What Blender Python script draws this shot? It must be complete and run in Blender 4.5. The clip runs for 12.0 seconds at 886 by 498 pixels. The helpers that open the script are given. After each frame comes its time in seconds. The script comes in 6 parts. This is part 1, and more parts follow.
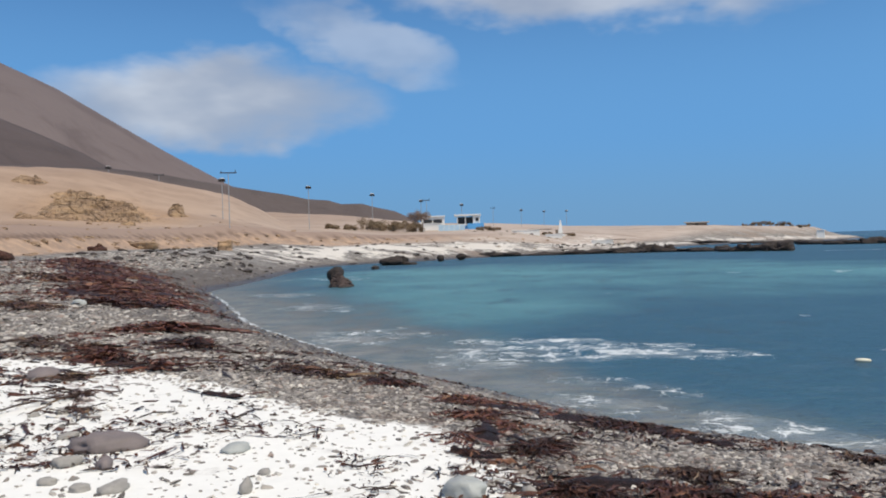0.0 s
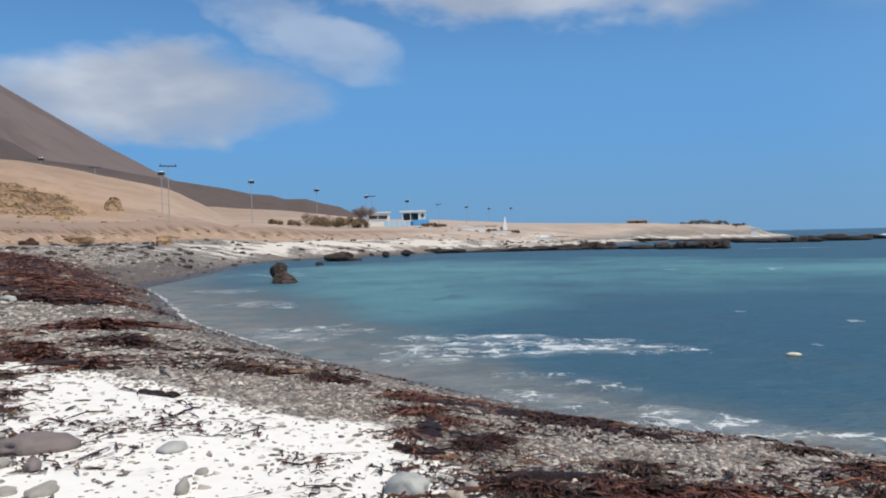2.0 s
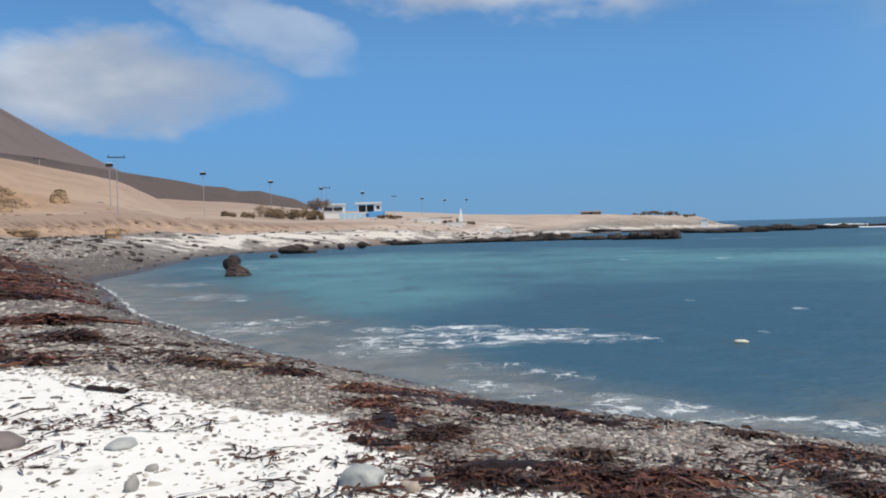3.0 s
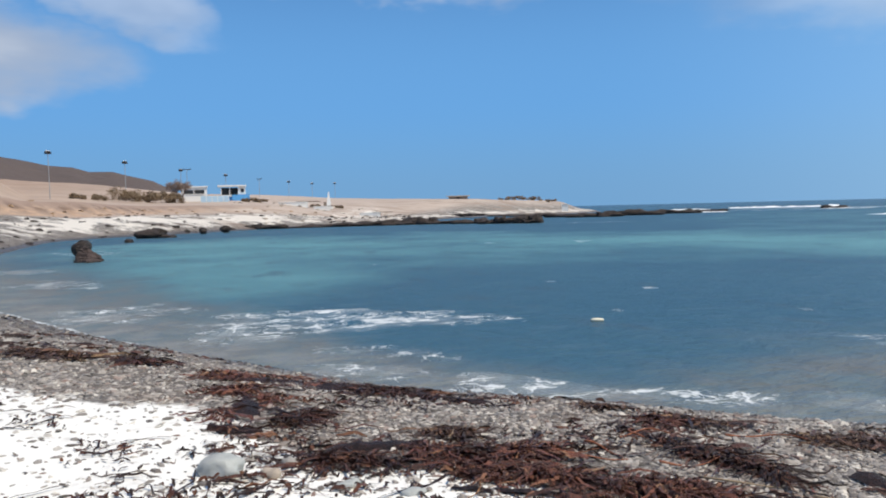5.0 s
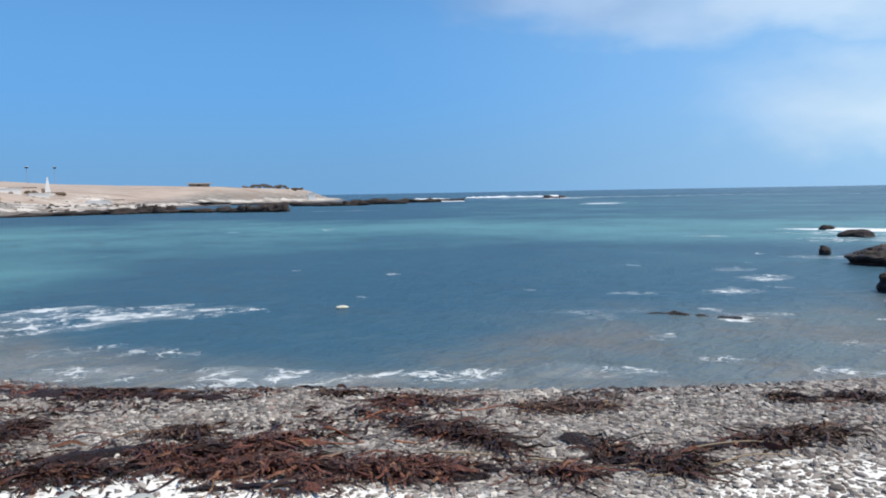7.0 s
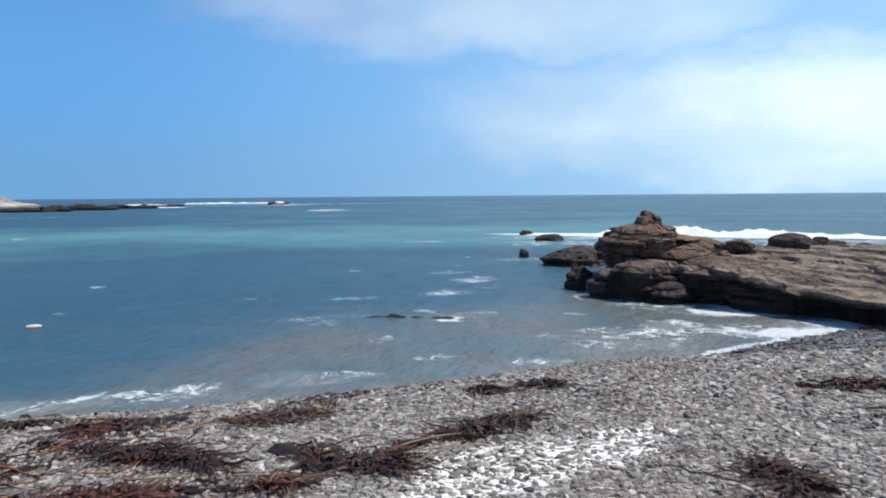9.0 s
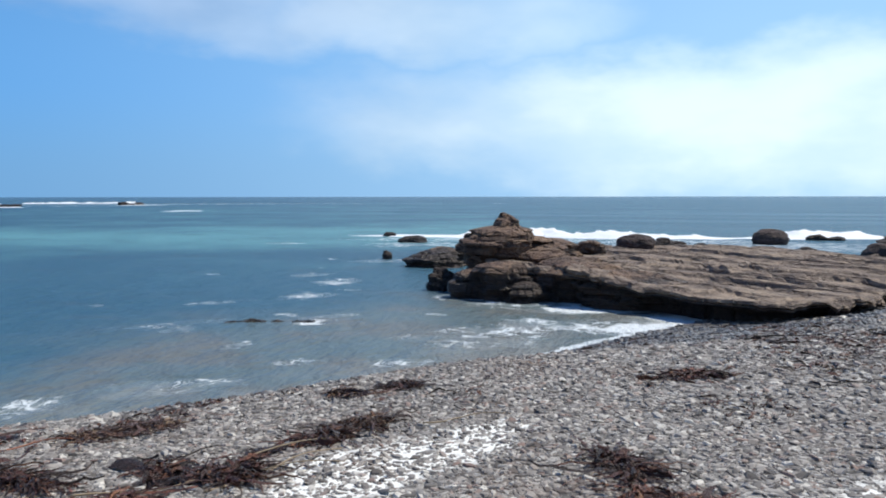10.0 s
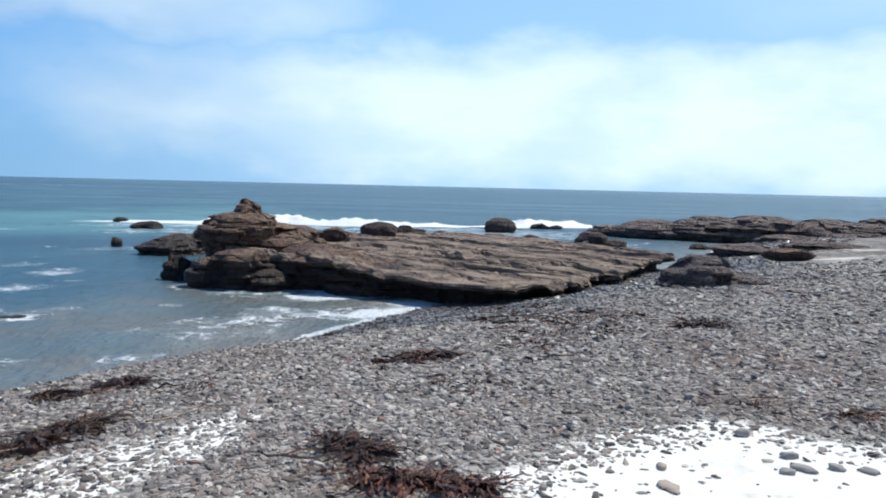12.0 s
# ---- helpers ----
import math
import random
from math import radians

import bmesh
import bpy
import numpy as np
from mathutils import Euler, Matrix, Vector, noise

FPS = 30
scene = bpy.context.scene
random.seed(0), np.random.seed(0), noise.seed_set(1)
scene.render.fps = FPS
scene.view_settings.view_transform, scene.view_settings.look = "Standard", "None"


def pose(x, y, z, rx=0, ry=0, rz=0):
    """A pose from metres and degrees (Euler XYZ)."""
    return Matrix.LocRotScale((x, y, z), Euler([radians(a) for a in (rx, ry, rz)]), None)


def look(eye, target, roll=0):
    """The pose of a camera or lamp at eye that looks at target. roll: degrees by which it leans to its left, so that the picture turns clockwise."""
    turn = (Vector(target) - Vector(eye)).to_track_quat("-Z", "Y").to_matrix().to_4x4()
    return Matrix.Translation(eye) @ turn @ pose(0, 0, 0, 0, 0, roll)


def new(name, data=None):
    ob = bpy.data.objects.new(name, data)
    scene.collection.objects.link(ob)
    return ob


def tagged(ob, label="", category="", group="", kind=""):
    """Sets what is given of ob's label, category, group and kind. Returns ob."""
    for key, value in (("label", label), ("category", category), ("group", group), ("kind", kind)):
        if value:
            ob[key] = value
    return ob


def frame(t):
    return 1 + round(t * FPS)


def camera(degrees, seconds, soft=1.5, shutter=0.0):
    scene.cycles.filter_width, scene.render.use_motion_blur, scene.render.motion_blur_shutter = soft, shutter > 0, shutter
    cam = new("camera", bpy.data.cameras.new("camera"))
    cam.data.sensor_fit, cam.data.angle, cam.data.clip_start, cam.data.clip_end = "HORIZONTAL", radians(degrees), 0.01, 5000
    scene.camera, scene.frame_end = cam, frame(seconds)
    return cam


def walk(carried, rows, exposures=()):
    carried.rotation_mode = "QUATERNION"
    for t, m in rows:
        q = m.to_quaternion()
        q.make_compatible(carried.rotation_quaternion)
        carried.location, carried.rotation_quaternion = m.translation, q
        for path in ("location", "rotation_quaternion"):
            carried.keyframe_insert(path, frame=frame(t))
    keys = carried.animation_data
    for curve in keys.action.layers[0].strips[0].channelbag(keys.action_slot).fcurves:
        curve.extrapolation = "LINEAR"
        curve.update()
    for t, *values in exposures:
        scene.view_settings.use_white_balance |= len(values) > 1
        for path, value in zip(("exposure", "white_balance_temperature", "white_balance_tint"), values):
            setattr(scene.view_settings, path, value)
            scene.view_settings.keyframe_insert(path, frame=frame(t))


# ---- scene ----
# ---------------------------------------------------------------- camera
cam = camera(60.41, 12.0, soft=1.9)
# seconds, eye x y z, yaw, pitch, lean to the right
ROWS = [
    (0, -0.144, 0.052, 2.742, -0.00, -0.48, 1.68),
    (0.5, -0.144, 0.055, 2.740, -1.06, -0.64, 1.32),
    (1, -0.143, 0.062, 2.738, -1.71, -0.65, 1.58),
    (1.5, -0.135, 0.066, 2.737, -2.72, -0.72, 1.52),
    (2, -0.133, 0.086, 2.733, -4.11, -0.86, 1.35),
    (2.5, -0.122, 0.076, 2.732, -5.45, -1.34, 1.57),
    (3, -0.116, 0.095, 2.726, -7.40, -1.57, 1.59),
    (5, -0.073, 0.118, 2.703, -17.23, -3.02, 1.40),
    (5.5, -0.057, 0.113, 2.702, -21.02, -3.37, 1.32),
    (6, -0.028, 0.119, 2.697, -26.82, -4.15, 0.81),
    (6.5, -0.006, 0.110, 2.694, -31.13, -4.43, 1.18),
    (7, 0.008, 0.091, 2.696, -36.07, -4.26, 1.01),
    (7.5, 0.041, 0.082, 2.695, -41.75, -4.31, 0.83),
    (9.5, 0.134, -0.012, 2.703, -61.47, -3.96, 0.31),
    (10, 0.144, -0.042, 2.710, -66.68, -3.96, 0.07),
    (10.5, 0.160, -0.069, 2.711, -71.05, -3.84, -0.34),
    (11, 0.183, -0.082, 2.703, -74.82, -4.19, -0.98),
    (11.5, 0.190, -0.105, 2.704, -79.16, -4.58, -0.73),
    (12, 0.177, -0.141, 2.712, -85.59, -4.72, -1.36),
]


def aimed(x, y, z, yaw, pitch, lean):
    a, b = radians(yaw), radians(pitch)
    ahead = Vector((-math.sin(a) * math.cos(b), math.cos(a) * math.cos(b), math.sin(b)))
    return look((x, y, z), Vector((x, y, z)) + ahead, -lean)


walk(cam, [(t, aimed(*row)) for t, *row in ROWS], exposures=[(0.0, -0.06, 6950.0, 11.0), (3.0, -0.05, 6950.0, 11.0), (5.0, 0.07, 6850.0, 11.0), (7.5, 0.12, 6550.0, 10.0), (9.5, 0.12, 6420.0, 9.5), (12.0, 0.10, 6350.0, 9.0)])

# ---------------------------------------------------------------- sky and sun
SUN_AZ, SUN_EL = 136.0, 60.0  # degrees, clockwise from +y; above the horizon
world = bpy.data.worlds.new("sky")
scene.world = world
world.use_nodes = True


class Tree:
    """Short hand for building node trees."""

    def __init__(self, tree):
        self.t = tree
        tree.nodes.clear()

    def node(self, kind, values=None, operation="", feature="", data_type="", interpolation_type="", attribute_name=""):
        n = self.t.nodes.new(kind)
        if operation:
            n.operation = operation
        if feature:
            n.feature = feature
        if data_type:
            n.data_type = data_type
        if interpolation_type:
            n.interpolation_type = interpolation_type
        if attribute_name:
            n.attribute_name = attribute_name
        for k, v in (values or {}).items():
            if isinstance(v, bpy.types.NodeSocket):
                self.t.links.new(v, n.inputs[k])
            else:
                n.inputs[k].default_value = v
        return n

    def math(self, op, a, b=0.0, c=0.0):
        return self.node("ShaderNodeMath", {0: a, 1: b, 2: c}, operation=op).outputs[0]

    def ramp(self, x, lo, hi, a=0.0, b=1.0):
        return self.node("ShaderNodeMapRange", {"Value": x, "From Min": lo, "From Max": hi, "To Min": a, "To Max": b},
                         interpolation_type="SMOOTHSTEP").outputs[0]

    def mix(self, f, a, b):
        n = self.node("ShaderNodeMix", data_type="RGBA")
        for i, v in ((0, f), (6, a), (7, b)):
            if isinstance(v, bpy.types.NodeSocket):
                self.t.links.new(v, n.inputs[i])
            else:
                n.inputs[i].default_value = v if i == 0 else (*v, 1.0)
        return n.outputs[2]

    def noise(self, vec, scale, detail=4.0, rough=0.55, dist=0.0):
        return self.node("ShaderNodeTexNoise", {"Vector": vec, "Scale": scale, "Detail": detail, "Roughness": rough, "Distortion": dist}).outputs[0]

    def voronoi(self, vec, scale, feature="F1", out=0):
        return self.node("ShaderNodeTexVoronoi", {"Vector": vec, "Scale": scale}, feature=feature).outputs[out]

    def mapped(self, vec, scale=(1, 1, 1), rot=(0, 0, 0), loc=(0, 0, 0)):
        return self.node("ShaderNodeMapping", {"Vector": vec, "Scale": scale, "Rotation": rot, "Location": loc}).outputs[0]

    def attr(self, name):
        return self.node("ShaderNodeAttribute", attribute_name=name).outputs["Fac"]

    def bump(self, height, strength, distance, normal=None):
        v = {"Height": height, "Strength": strength, "Distance": distance}
        if normal is not None:
            v["Normal"] = normal
        return self.node("ShaderNodeBump", v).outputs[0]


def build_sky():
    k = Tree(world.node_tree)
    way = k.node("ShaderNodeTexCoord").outputs["Generated"]
    air = k.node("ShaderNodeTexSky")
    air.sky_type, air.sun_disc = "NISHITA", False
    air.sun_elevation, air.sun_rotation = radians(SUN_EL), radians(SUN_AZ)
    air.altitude, air.air_density, air.dust_density, air.ozone_density = 0.0, 1.0, 0.6, 2.5
    sky = air.outputs[0]
    xyz = k.node("ShaderNodeSeparateXYZ", {0: way})
    az = k.math("MULTIPLY", k.math("ARCTAN2", xyz.outputs[0], xyz.outputs[1]), 57.2958)
    el = k.math("MULTIPLY", k.math("ARCSINE", xyz.outputs[2]), 57.2958)
    warp = k.noise(k.mapped(way, (1, 1, 1.6)), 4.0, 5, 0.55)
    warp2 = k.noise(k.mapped(way, (1, 1, 2.2), loc=(3, 1, 2)), 7.0, 4, 0.55)
    az2 = k.math("MULTIPLY_ADD", k.math("SUBTRACT", warp, 0.5), 14.0, az)
    el2 = k.math("MULTIPLY_ADD", k.math("SUBTRACT", warp2, 0.5), 6.0, el)
    # banks of cloud: azimuth, elevation, half width, half height, slope, density
    banks = [(-16.5, 10.5, 11.0, 2.9, 0.02, 0.8), (-4.9, 14.7, 6.5, 1.7, -0.33, 0.43), (9.0, 18.2, 15.0, 2.4, -0.12, 0.7),
             (48.0, 13.4, 10.0, 2.2, -0.1, 0.36), (66.0, 12.9, 10.0, 2.4, 0.0, 0.5), (90.0, 5.0, 23.0, 3.9, -0.02, 0.80), (110.0, 4.6, 24.0, 3.7, 0.0, 0.85),
             (160.0, 18.0, 40.0, 9.0, 0.0, 0.6), (-120.0, 20.0, 40.0, 8.0, 0.0, 0.5)]
    total = None
    for a, e, w, h, slope, dense in banks:
        da = k.math("SUBTRACT", az2, a)
        u = k.math("DIVIDE", da, w)
        v = k.math("DIVIDE", k.math("SUBTRACT", k.math("SUBTRACT", el2, e), k.math("MULTIPLY", da, slope)), h)
        d = k.math("ADD", k.math("POWER", k.math("ABSOLUTE", u), 2.0), k.math("POWER", k.math("ABSOLUTE", v), 2.0))
        m = k.ramp(d, 2.9 if a > 40 else 1.9, 0.0 if a > 40 else 0.25, 0.0, dense)
        total = m if total is None else k.math("MAXIMUM", total, m)
    wisp = k.noise(k.mapped(way, (1, 1, 2.4)), 4.5, 4, 0.5)
    total = k.math("MULTIPLY", total, k.ramp(wisp, 0.2, 0.6, 0.7, 1.0))
    haze = k.math("MULTIPLY", k.ramp(el, 34.0, 2.0, 0.45, 1.0), k.ramp(az, 26.0, 96.0, 0.0, 0.70))
    blue = k.node("ShaderNodeVectorMath", {0: sky, 1: (0.52, 0.95, 1.36)}, operation="MULTIPLY").outputs[0]
    sky = k.mix(k.ramp(el, 24.0, 8.0, 0.0, 0.85), blue, (1.5, 4.35, 9.0))
    sky = k.mix(k.ramp(el, 8.0, 0.0, 0.0, 0.85), sky, (1.9, 4.2, 7.3))
    sky = k.mix(haze, sky, (6.0, 9.3, 12.5))
    cloud = k.mix(k.ramp(wisp, 0.38, 0.72), (5.0, 5.5, 6.5), (8.2, 9.0, 10.2))
    cloud = k.mix(k.ramp(az, 35.0, 85.0), cloud, k.mix(k.ramp(wisp, 0.3, 0.6), (9.2, 11.2, 12.3), (10.9, 12.5, 12.9)))
    sky = k.mix(total, sky, cloud)
    back = k.node("ShaderNodeBackground", {"Color": sky, "Strength": 0.085})
    out = k.node("ShaderNodeOutputWorld")
    k.t.links.new(back.outputs[0], out.inputs[0])


build_sky()
sun = new("sun", bpy.data.lights.new("sun", "SUN"))
sun.data.energy, sun.data.angle, sun.data.color = 3.75, radians(0.5), (1.0, 0.925, 0.79)
_a, _e = radians(SUN_AZ), radians(SUN_EL)
sun.matrix_world = look((60 * math.sin(_a) * math.cos(_e), 60 * math.cos(_a) * math.cos(_e), 60 * math.sin(_e)), (0, 0, 0))


# ---------------------------------------------------------------- materials
def material(name):
    m = bpy.data.materials.new(name)
    m.use_nodes = True
    return m, Tree(m.node_tree)


def finish(k, colour, rough, normal=None, **more):
    v = {"Base Color": colour if isinstance(colour, bpy.types.NodeSocket) else (*colour, 1.0), "Roughness": rough, **more}
    if normal is not None:
        v["Normal"] = normal
    b = k.node("ShaderNodeBsdfPrincipled", v)
    o = k.node("ShaderNodeOutputMaterial")
    k.t.links.new(b.outputs[0], o.inputs[0])


def where(k):
    return k.node("ShaderNodeTexCoord").outputs["Object"]


def ground_material():
    m, k = material("ground")
    p = where(k)
    sand, shore, far = k.attr("sand"), k.attr("shore"), k.attr("far")
    big, fine = k.noise(p, 0.35, 5), k.noise(p, 6.0, 6, 0.65)
    # shingle between the cobbles
    cell = k.voronoi(p, 11.0, out=1)
    gap = k.voronoi(p, 11.0, "DISTANCE_TO_EDGE")
    grey = k.node("ShaderNodeSeparateColor", {0: cell}).outputs[0]
    shingle = k.mix(grey, (0.11, 0.10, 0.092), (0.40, 0.365, 0.33))
    shingle = k.mix(k.ramp(gap, 0.09, 0.0, 0.0, 0.75), shingle, (0.05, 0.045, 0.042))
    mottle = k.noise(p, 0.9, 6, 0.7)
    shingle = k.mix(k.ramp(mottle, 0.52, 0.68, 0.0, 0.6), shingle, (0.42, 0.395, 0.37))
    shingle = k.mix(k.ramp(mottle, 0.46, 0.34, 0.0, 0.6), shingle, (0.085, 0.062, 0.05))
    drift = k.noise(k.mapped(p, (0.16, 0.5, 0.2), rot=(0, 0, 0.4)), 0.8, 6, 0.7)
    shingle = k.mix(k.ramp(drift, 0.55, 0.66, 0.0, 0.7), shingle, (0.13, 0.085, 0.062))
    shingle = k.mix(k.ramp(drift, 0.46, 0.36, 0.0, 0.6), shingle, (0.50, 0.47, 0.43))
    # pale shell sand
    pale = k.mix(fine, (0.76, 0.745, 0.70), (0.91, 0.895, 0.85))
    pale = k.mix(k.ramp(k.noise(p, 1.6, 6, 0.7), 0.58, 0.72, 0.0, 0.5), pale, (0.45, 0.42, 0.39))
    edge = k.math("ADD", sand, k.math("MULTIPLY", k.math("SUBTRACT", k.noise(p, 2.3, 6, 0.7), 0.5), 0.9))
    col = k.mix(k.ramp(edge, 0.42, 0.58), shingle, pale)
    # dry desert ground further off
    streak = k.noise(k.mapped(p, (0.03, 0.1, 0.1)), 1.6, 7, 0.65)
    desert = k.mix(k.ramp(streak, 0.3, 0.7), (0.295, 0.203, 0.147), (0.41, 0.292, 0.215))
    desert = k.mix(k.ramp(k.noise(p, 0.16, 6, 0.7), 0.55, 0.75, 0, 0.6), desert, (0.22, 0.14, 0.095))
    east = k.ramp(k.node("ShaderNodeSeparateXYZ", {0: p}).outputs[0], -60.0, 15.0, 0.0, 0.75)
    desert = k.mix(k.math("MULTIPLY", east, k.ramp(streak, 0.2, 0.6, 0.5, 1.0)), desert, (0.50, 0.42, 0.36))
    speck = k.noise(k.mapped(p, (0.09, 0.4, 0.2)), 1.2, 8, 0.75)
    desert = k.mix(k.ramp(speck, 0.56, 0.68, 0.0, 0.6), desert, (0.17, 0.125, 0.10))
    ochre = k.attr("ochre")
    desert = k.mix(k.math("MULTIPLY", ochre, k.ramp(k.noise(p, 0.35, 7, 0.7, 0.6), 0.34, 0.48)), desert, (0.46, 0.285, 0.155))
    desert = k.mix(k.math("MULTIPLY", ochre, k.ramp(k.noise(p, 0.4, 8, 0.75, 1.2), 0.51, 0.58)), desert, (0.15, 0.095, 0.065))
    desert = k.mix(k.math("MULTIPLY", k.attr("bank"), k.ramp(fine, 0.2, 0.6, 0.75, 1.0)), desert, (0.30, 0.212, 0.165))
    col = k.mix(far, col, desert)
    pale2 = k.attr("pale")
    patch = k.math("ADD", pale2, k.math("MULTIPLY", k.math("SUBTRACT", k.noise(k.mapped(p, (0.16, 0.2, 0.1)), 1.6, 7, 0.7), 0.5), 1.7))
    col = k.mix(k.ramp(patch, 0.45, 0.62), col, k.mix(fine, (0.60, 0.545, 0.48), (0.82, 0.775, 0.71)))
    band = k.noise(k.mapped(p, (0.035, 0.16, 0.1), rot=(0, 0, -0.25)), 1.6, 7, 0.7)
    col = k.mix(k.math("MULTIPLY", k.attr("point"), k.ramp(band, 0.50, 0.60, 0.0, 0.75)), col, (0.30, 0.225, 0.175))
    col = k.mix(k.math("MULTIPLY", k.attr("point"), k.ramp(band, 0.44, 0.34, 0.0, 0.45)), col, (0.62, 0.55, 0.48))
    litter = k.math("ADD", k.attr("weed"), k.math("MULTIPLY", k.math("SUBTRACT", k.noise(p, 3.1, 7, 0.7), 0.5), 1.9))
    col = k.mix(k.ramp(litter, 0.86, 1.1, 0.0, 0.8), col, (0.115, 0.046, 0.033))
    rubbly = k.ramp(k.noise(k.mapped(p, (0.5, 0.7, 0.5)), 1.1, 7, 0.7), 0.40, 0.58)
    col = k.mix(k.math("MULTIPLY", k.attr("tan"), k.math("MULTIPLY_ADD", rubbly, 0.6, 0.3)), col, k.mix(rubbly, (0.22, 0.13, 0.085), (0.46, 0.31, 0.21)))
    # shadow line of the scarp, put into the ground colour
    dark_line = k.math("MULTIPLY", k.attr("scarp"), k.ramp(k.noise(k.mapped(p, (0.25, 0.25, 0.25)), 1.4, 7, 0.7), 0.36, 0.52, 0.0, 0.9))
    col = k.mix(dark_line, col, (0.12, 0.075, 0.055))
    # wet strip at the water's edge
    col = k.mix(k.math("MULTIPLY", k.attr("apron"), k.ramp(fine, 0.2, 0.7, 0.65, 0.9)), col, (0.105, 0.088, 0.078))
    wet = k.ramp(k.math("ADD", shore, k.math("MULTIPLY", k.math("SUBTRACT", big, 0.5), 0.8)), 1.1, 0.35)
    damp = k.ramp(k.math("ADD", shore, k.math("MULTIPLY", k.math("SUBTRACT", big, 0.5), 2.5)), 3.2, 0.9, 0.0, 0.5)
    col = k.mix(damp, col, (0.14, 0.115, 0.10))
    col = k.mix(k.math("MULTIPLY", wet, 0.75), col, (0.07, 0.060, 0.053))
    rough = k.math("MULTIPLY_ADD", wet, -0.5, 0.9)
    stony = k.math("MULTIPLY", k.math("SUBTRACT", 1.0, far), k.ramp(edge, 0.5, 0.42))
    n = k.bump(k.math("ADD", k.math("MULTIPLY", k.ramp(gap, 0.0, 0.25), stony), k.math("MULTIPLY", fine, 0.35)), 0.6, 0.04)
    finish(k, col, rough, n)
    return m


def water_material():
    m, k = material("sea_water")
    p = where(k)
    turq, shallow, foam, swash = k.attr("turq"), k.attr("shallow"), k.attr("foam"), k.attr("swash")
    big = k.noise(k.mapped(p, (1, 1, 1)), 0.09, 5, 0.6)
    mid = k.noise(k.mapped(p, (1.0, 0.6, 1), rot=(0, 0, 0.6)), 0.45, 5, 0.6)
    deep = k.mix(big, (0.030, 0.083, 0.126), (0.046, 0.118, 0.160))
    t = k.math("ADD", turq, k.math("MULTIPLY", k.math("SUBTRACT", big, 0.5), 0.9))
    col = k.mix(k.ramp(t, 0.2, 0.9), deep, (0.118, 0.280, 0.298))
    fine = k.noise(k.mapped(p, (0.5, 1.6, 1), rot=(0, 0, 0.62)), 0.9, 6, 0.7)
    col = k.mix(k.ramp(fine, 0.5, 0.72, 0.0, 0.3), col, (0.10, 0.165, 0.20))
    swell = k.noise(k.mapped(p, (0.10, 0.012, 1), rot=(0, 0, -0.12)), 1.0, 6, 0.65)
    col = k.mix(k.math("MULTIPLY", k.attr("open"), k.ramp(swell, 0.42, 0.66, 0.0, 0.75)), col, (0.105, 0.20, 0.27))
    col = k.mix(k.ramp(mid, 0.54, 0.72, 0.0, 0.55), col, (0.036, 0.072, 0.098))
    sh = k.math("ADD", shallow, k.math("MULTIPLY", k.math("SUBTRACT", mid, 0.5), 0.9))
    bed = k.noise(k.mapped(p, (1.0, 0.7, 1), loc=(7, 3, 0)), 0.55, 6, 0.62)
    floor = k.mix(k.ramp(bed, 0.42, 0.62), (0.112, 0.148, 0.153), (0.140, 0.144, 0.132))
    col = k.mix(k.ramp(sh, 0.0, 1.05), col, floor)
    milk = k.math("MULTIPLY", k.attr("milk"), k.ramp(k.noise(p, 0.8, 5, 0.6), 0.35, 0.65, 0.15, 0.8))
    col = k.mix(milk, col, (0.25, 0.245, 0.225))
    # foam: curling lacework where the sea has broken
    shift = k.node("ShaderNodeVectorMath", {0: k.node("ShaderNodeTexNoise", {"Vector": p, "Scale": 0.8, "Detail": 5.0, "Roughness": 0.6}).outputs[1], 1: (2.2, 2.2, 0)}, operation="MULTIPLY").outputs[0]
    wob = k.node("ShaderNodeVectorMath", {0: p, 1: shift}, operation="ADD").outputs[0]
    lace, lace2 = k.voronoi(wob, 1.3, "DISTANCE_TO_EDGE"), k.voronoi(wob, 3.6, "DISTANCE_TO_EDGE")
    spots = k.noise(k.mapped(p, (0.8, 0.8, 1), loc=(2, 9, 0)), 1.5, 7, 0.68)
    amount = k.math("MULTIPLY", foam, k.ramp(spots, 0.36, 0.66))
    f1 = k.ramp(k.math("SUBTRACT", lace, k.math("MULTIPLY", amount, 0.125)), 0.012, -0.03)
    f2 = k.ramp(k.math("SUBTRACT", lace2, k.math("MULTIPLY", amount, 0.17)), -0.01, -0.05)
    f = k.math("MULTIPLY", k.math("MAXIMUM", f1, k.math("MULTIPLY", f2, 0.7)), k.ramp(amount, 0.04, 0.3))
    body = k.ramp(k.math("ADD", foam, k.math("MULTIPLY", k.math("SUBTRACT", spots, 0.5), 1.6)), 0.85, 1.1)
    f = k.math("MAXIMUM", f, body)
    edge = k.ramp(k.math("ADD", swash, k.math("MULTIPLY", k.math("SUBTRACT", k.noise(p, 1.4, 7, 0.72), 0.5), 1.8)), 0.72, 0.92, 0.0, 0.9)
    f = k.math("MAXIMUM", f, edge)
    film = k.math("MULTIPLY", k.ramp(foam, 0.05, 0.7), k.ramp(k.noise(p, 0.7, 5, 0.6, 0.8), 0.35, 0.7, 0.0, 0.15))
    f = k.math("MAXIMUM", k.math("MULTIPLY", f, 0.76), film)
    col = k.mix(f, col, (0.80, 0.84, 0.86))
    w1 = k.noise(k.mapped(p, (0.7, 1.6, 1), rot=(0, 0, 0.5)), 1.1, 4, 0.6)
    w2 = k.noise(k.mapped(p, (1, 2.0, 1), rot=(0, 0, -0.3)), 4.5, 4, 0.6)
    n = k.bump(w1, 0.5, 0.5)
    n = k.bump(w2, 0.45, 0.14, n)
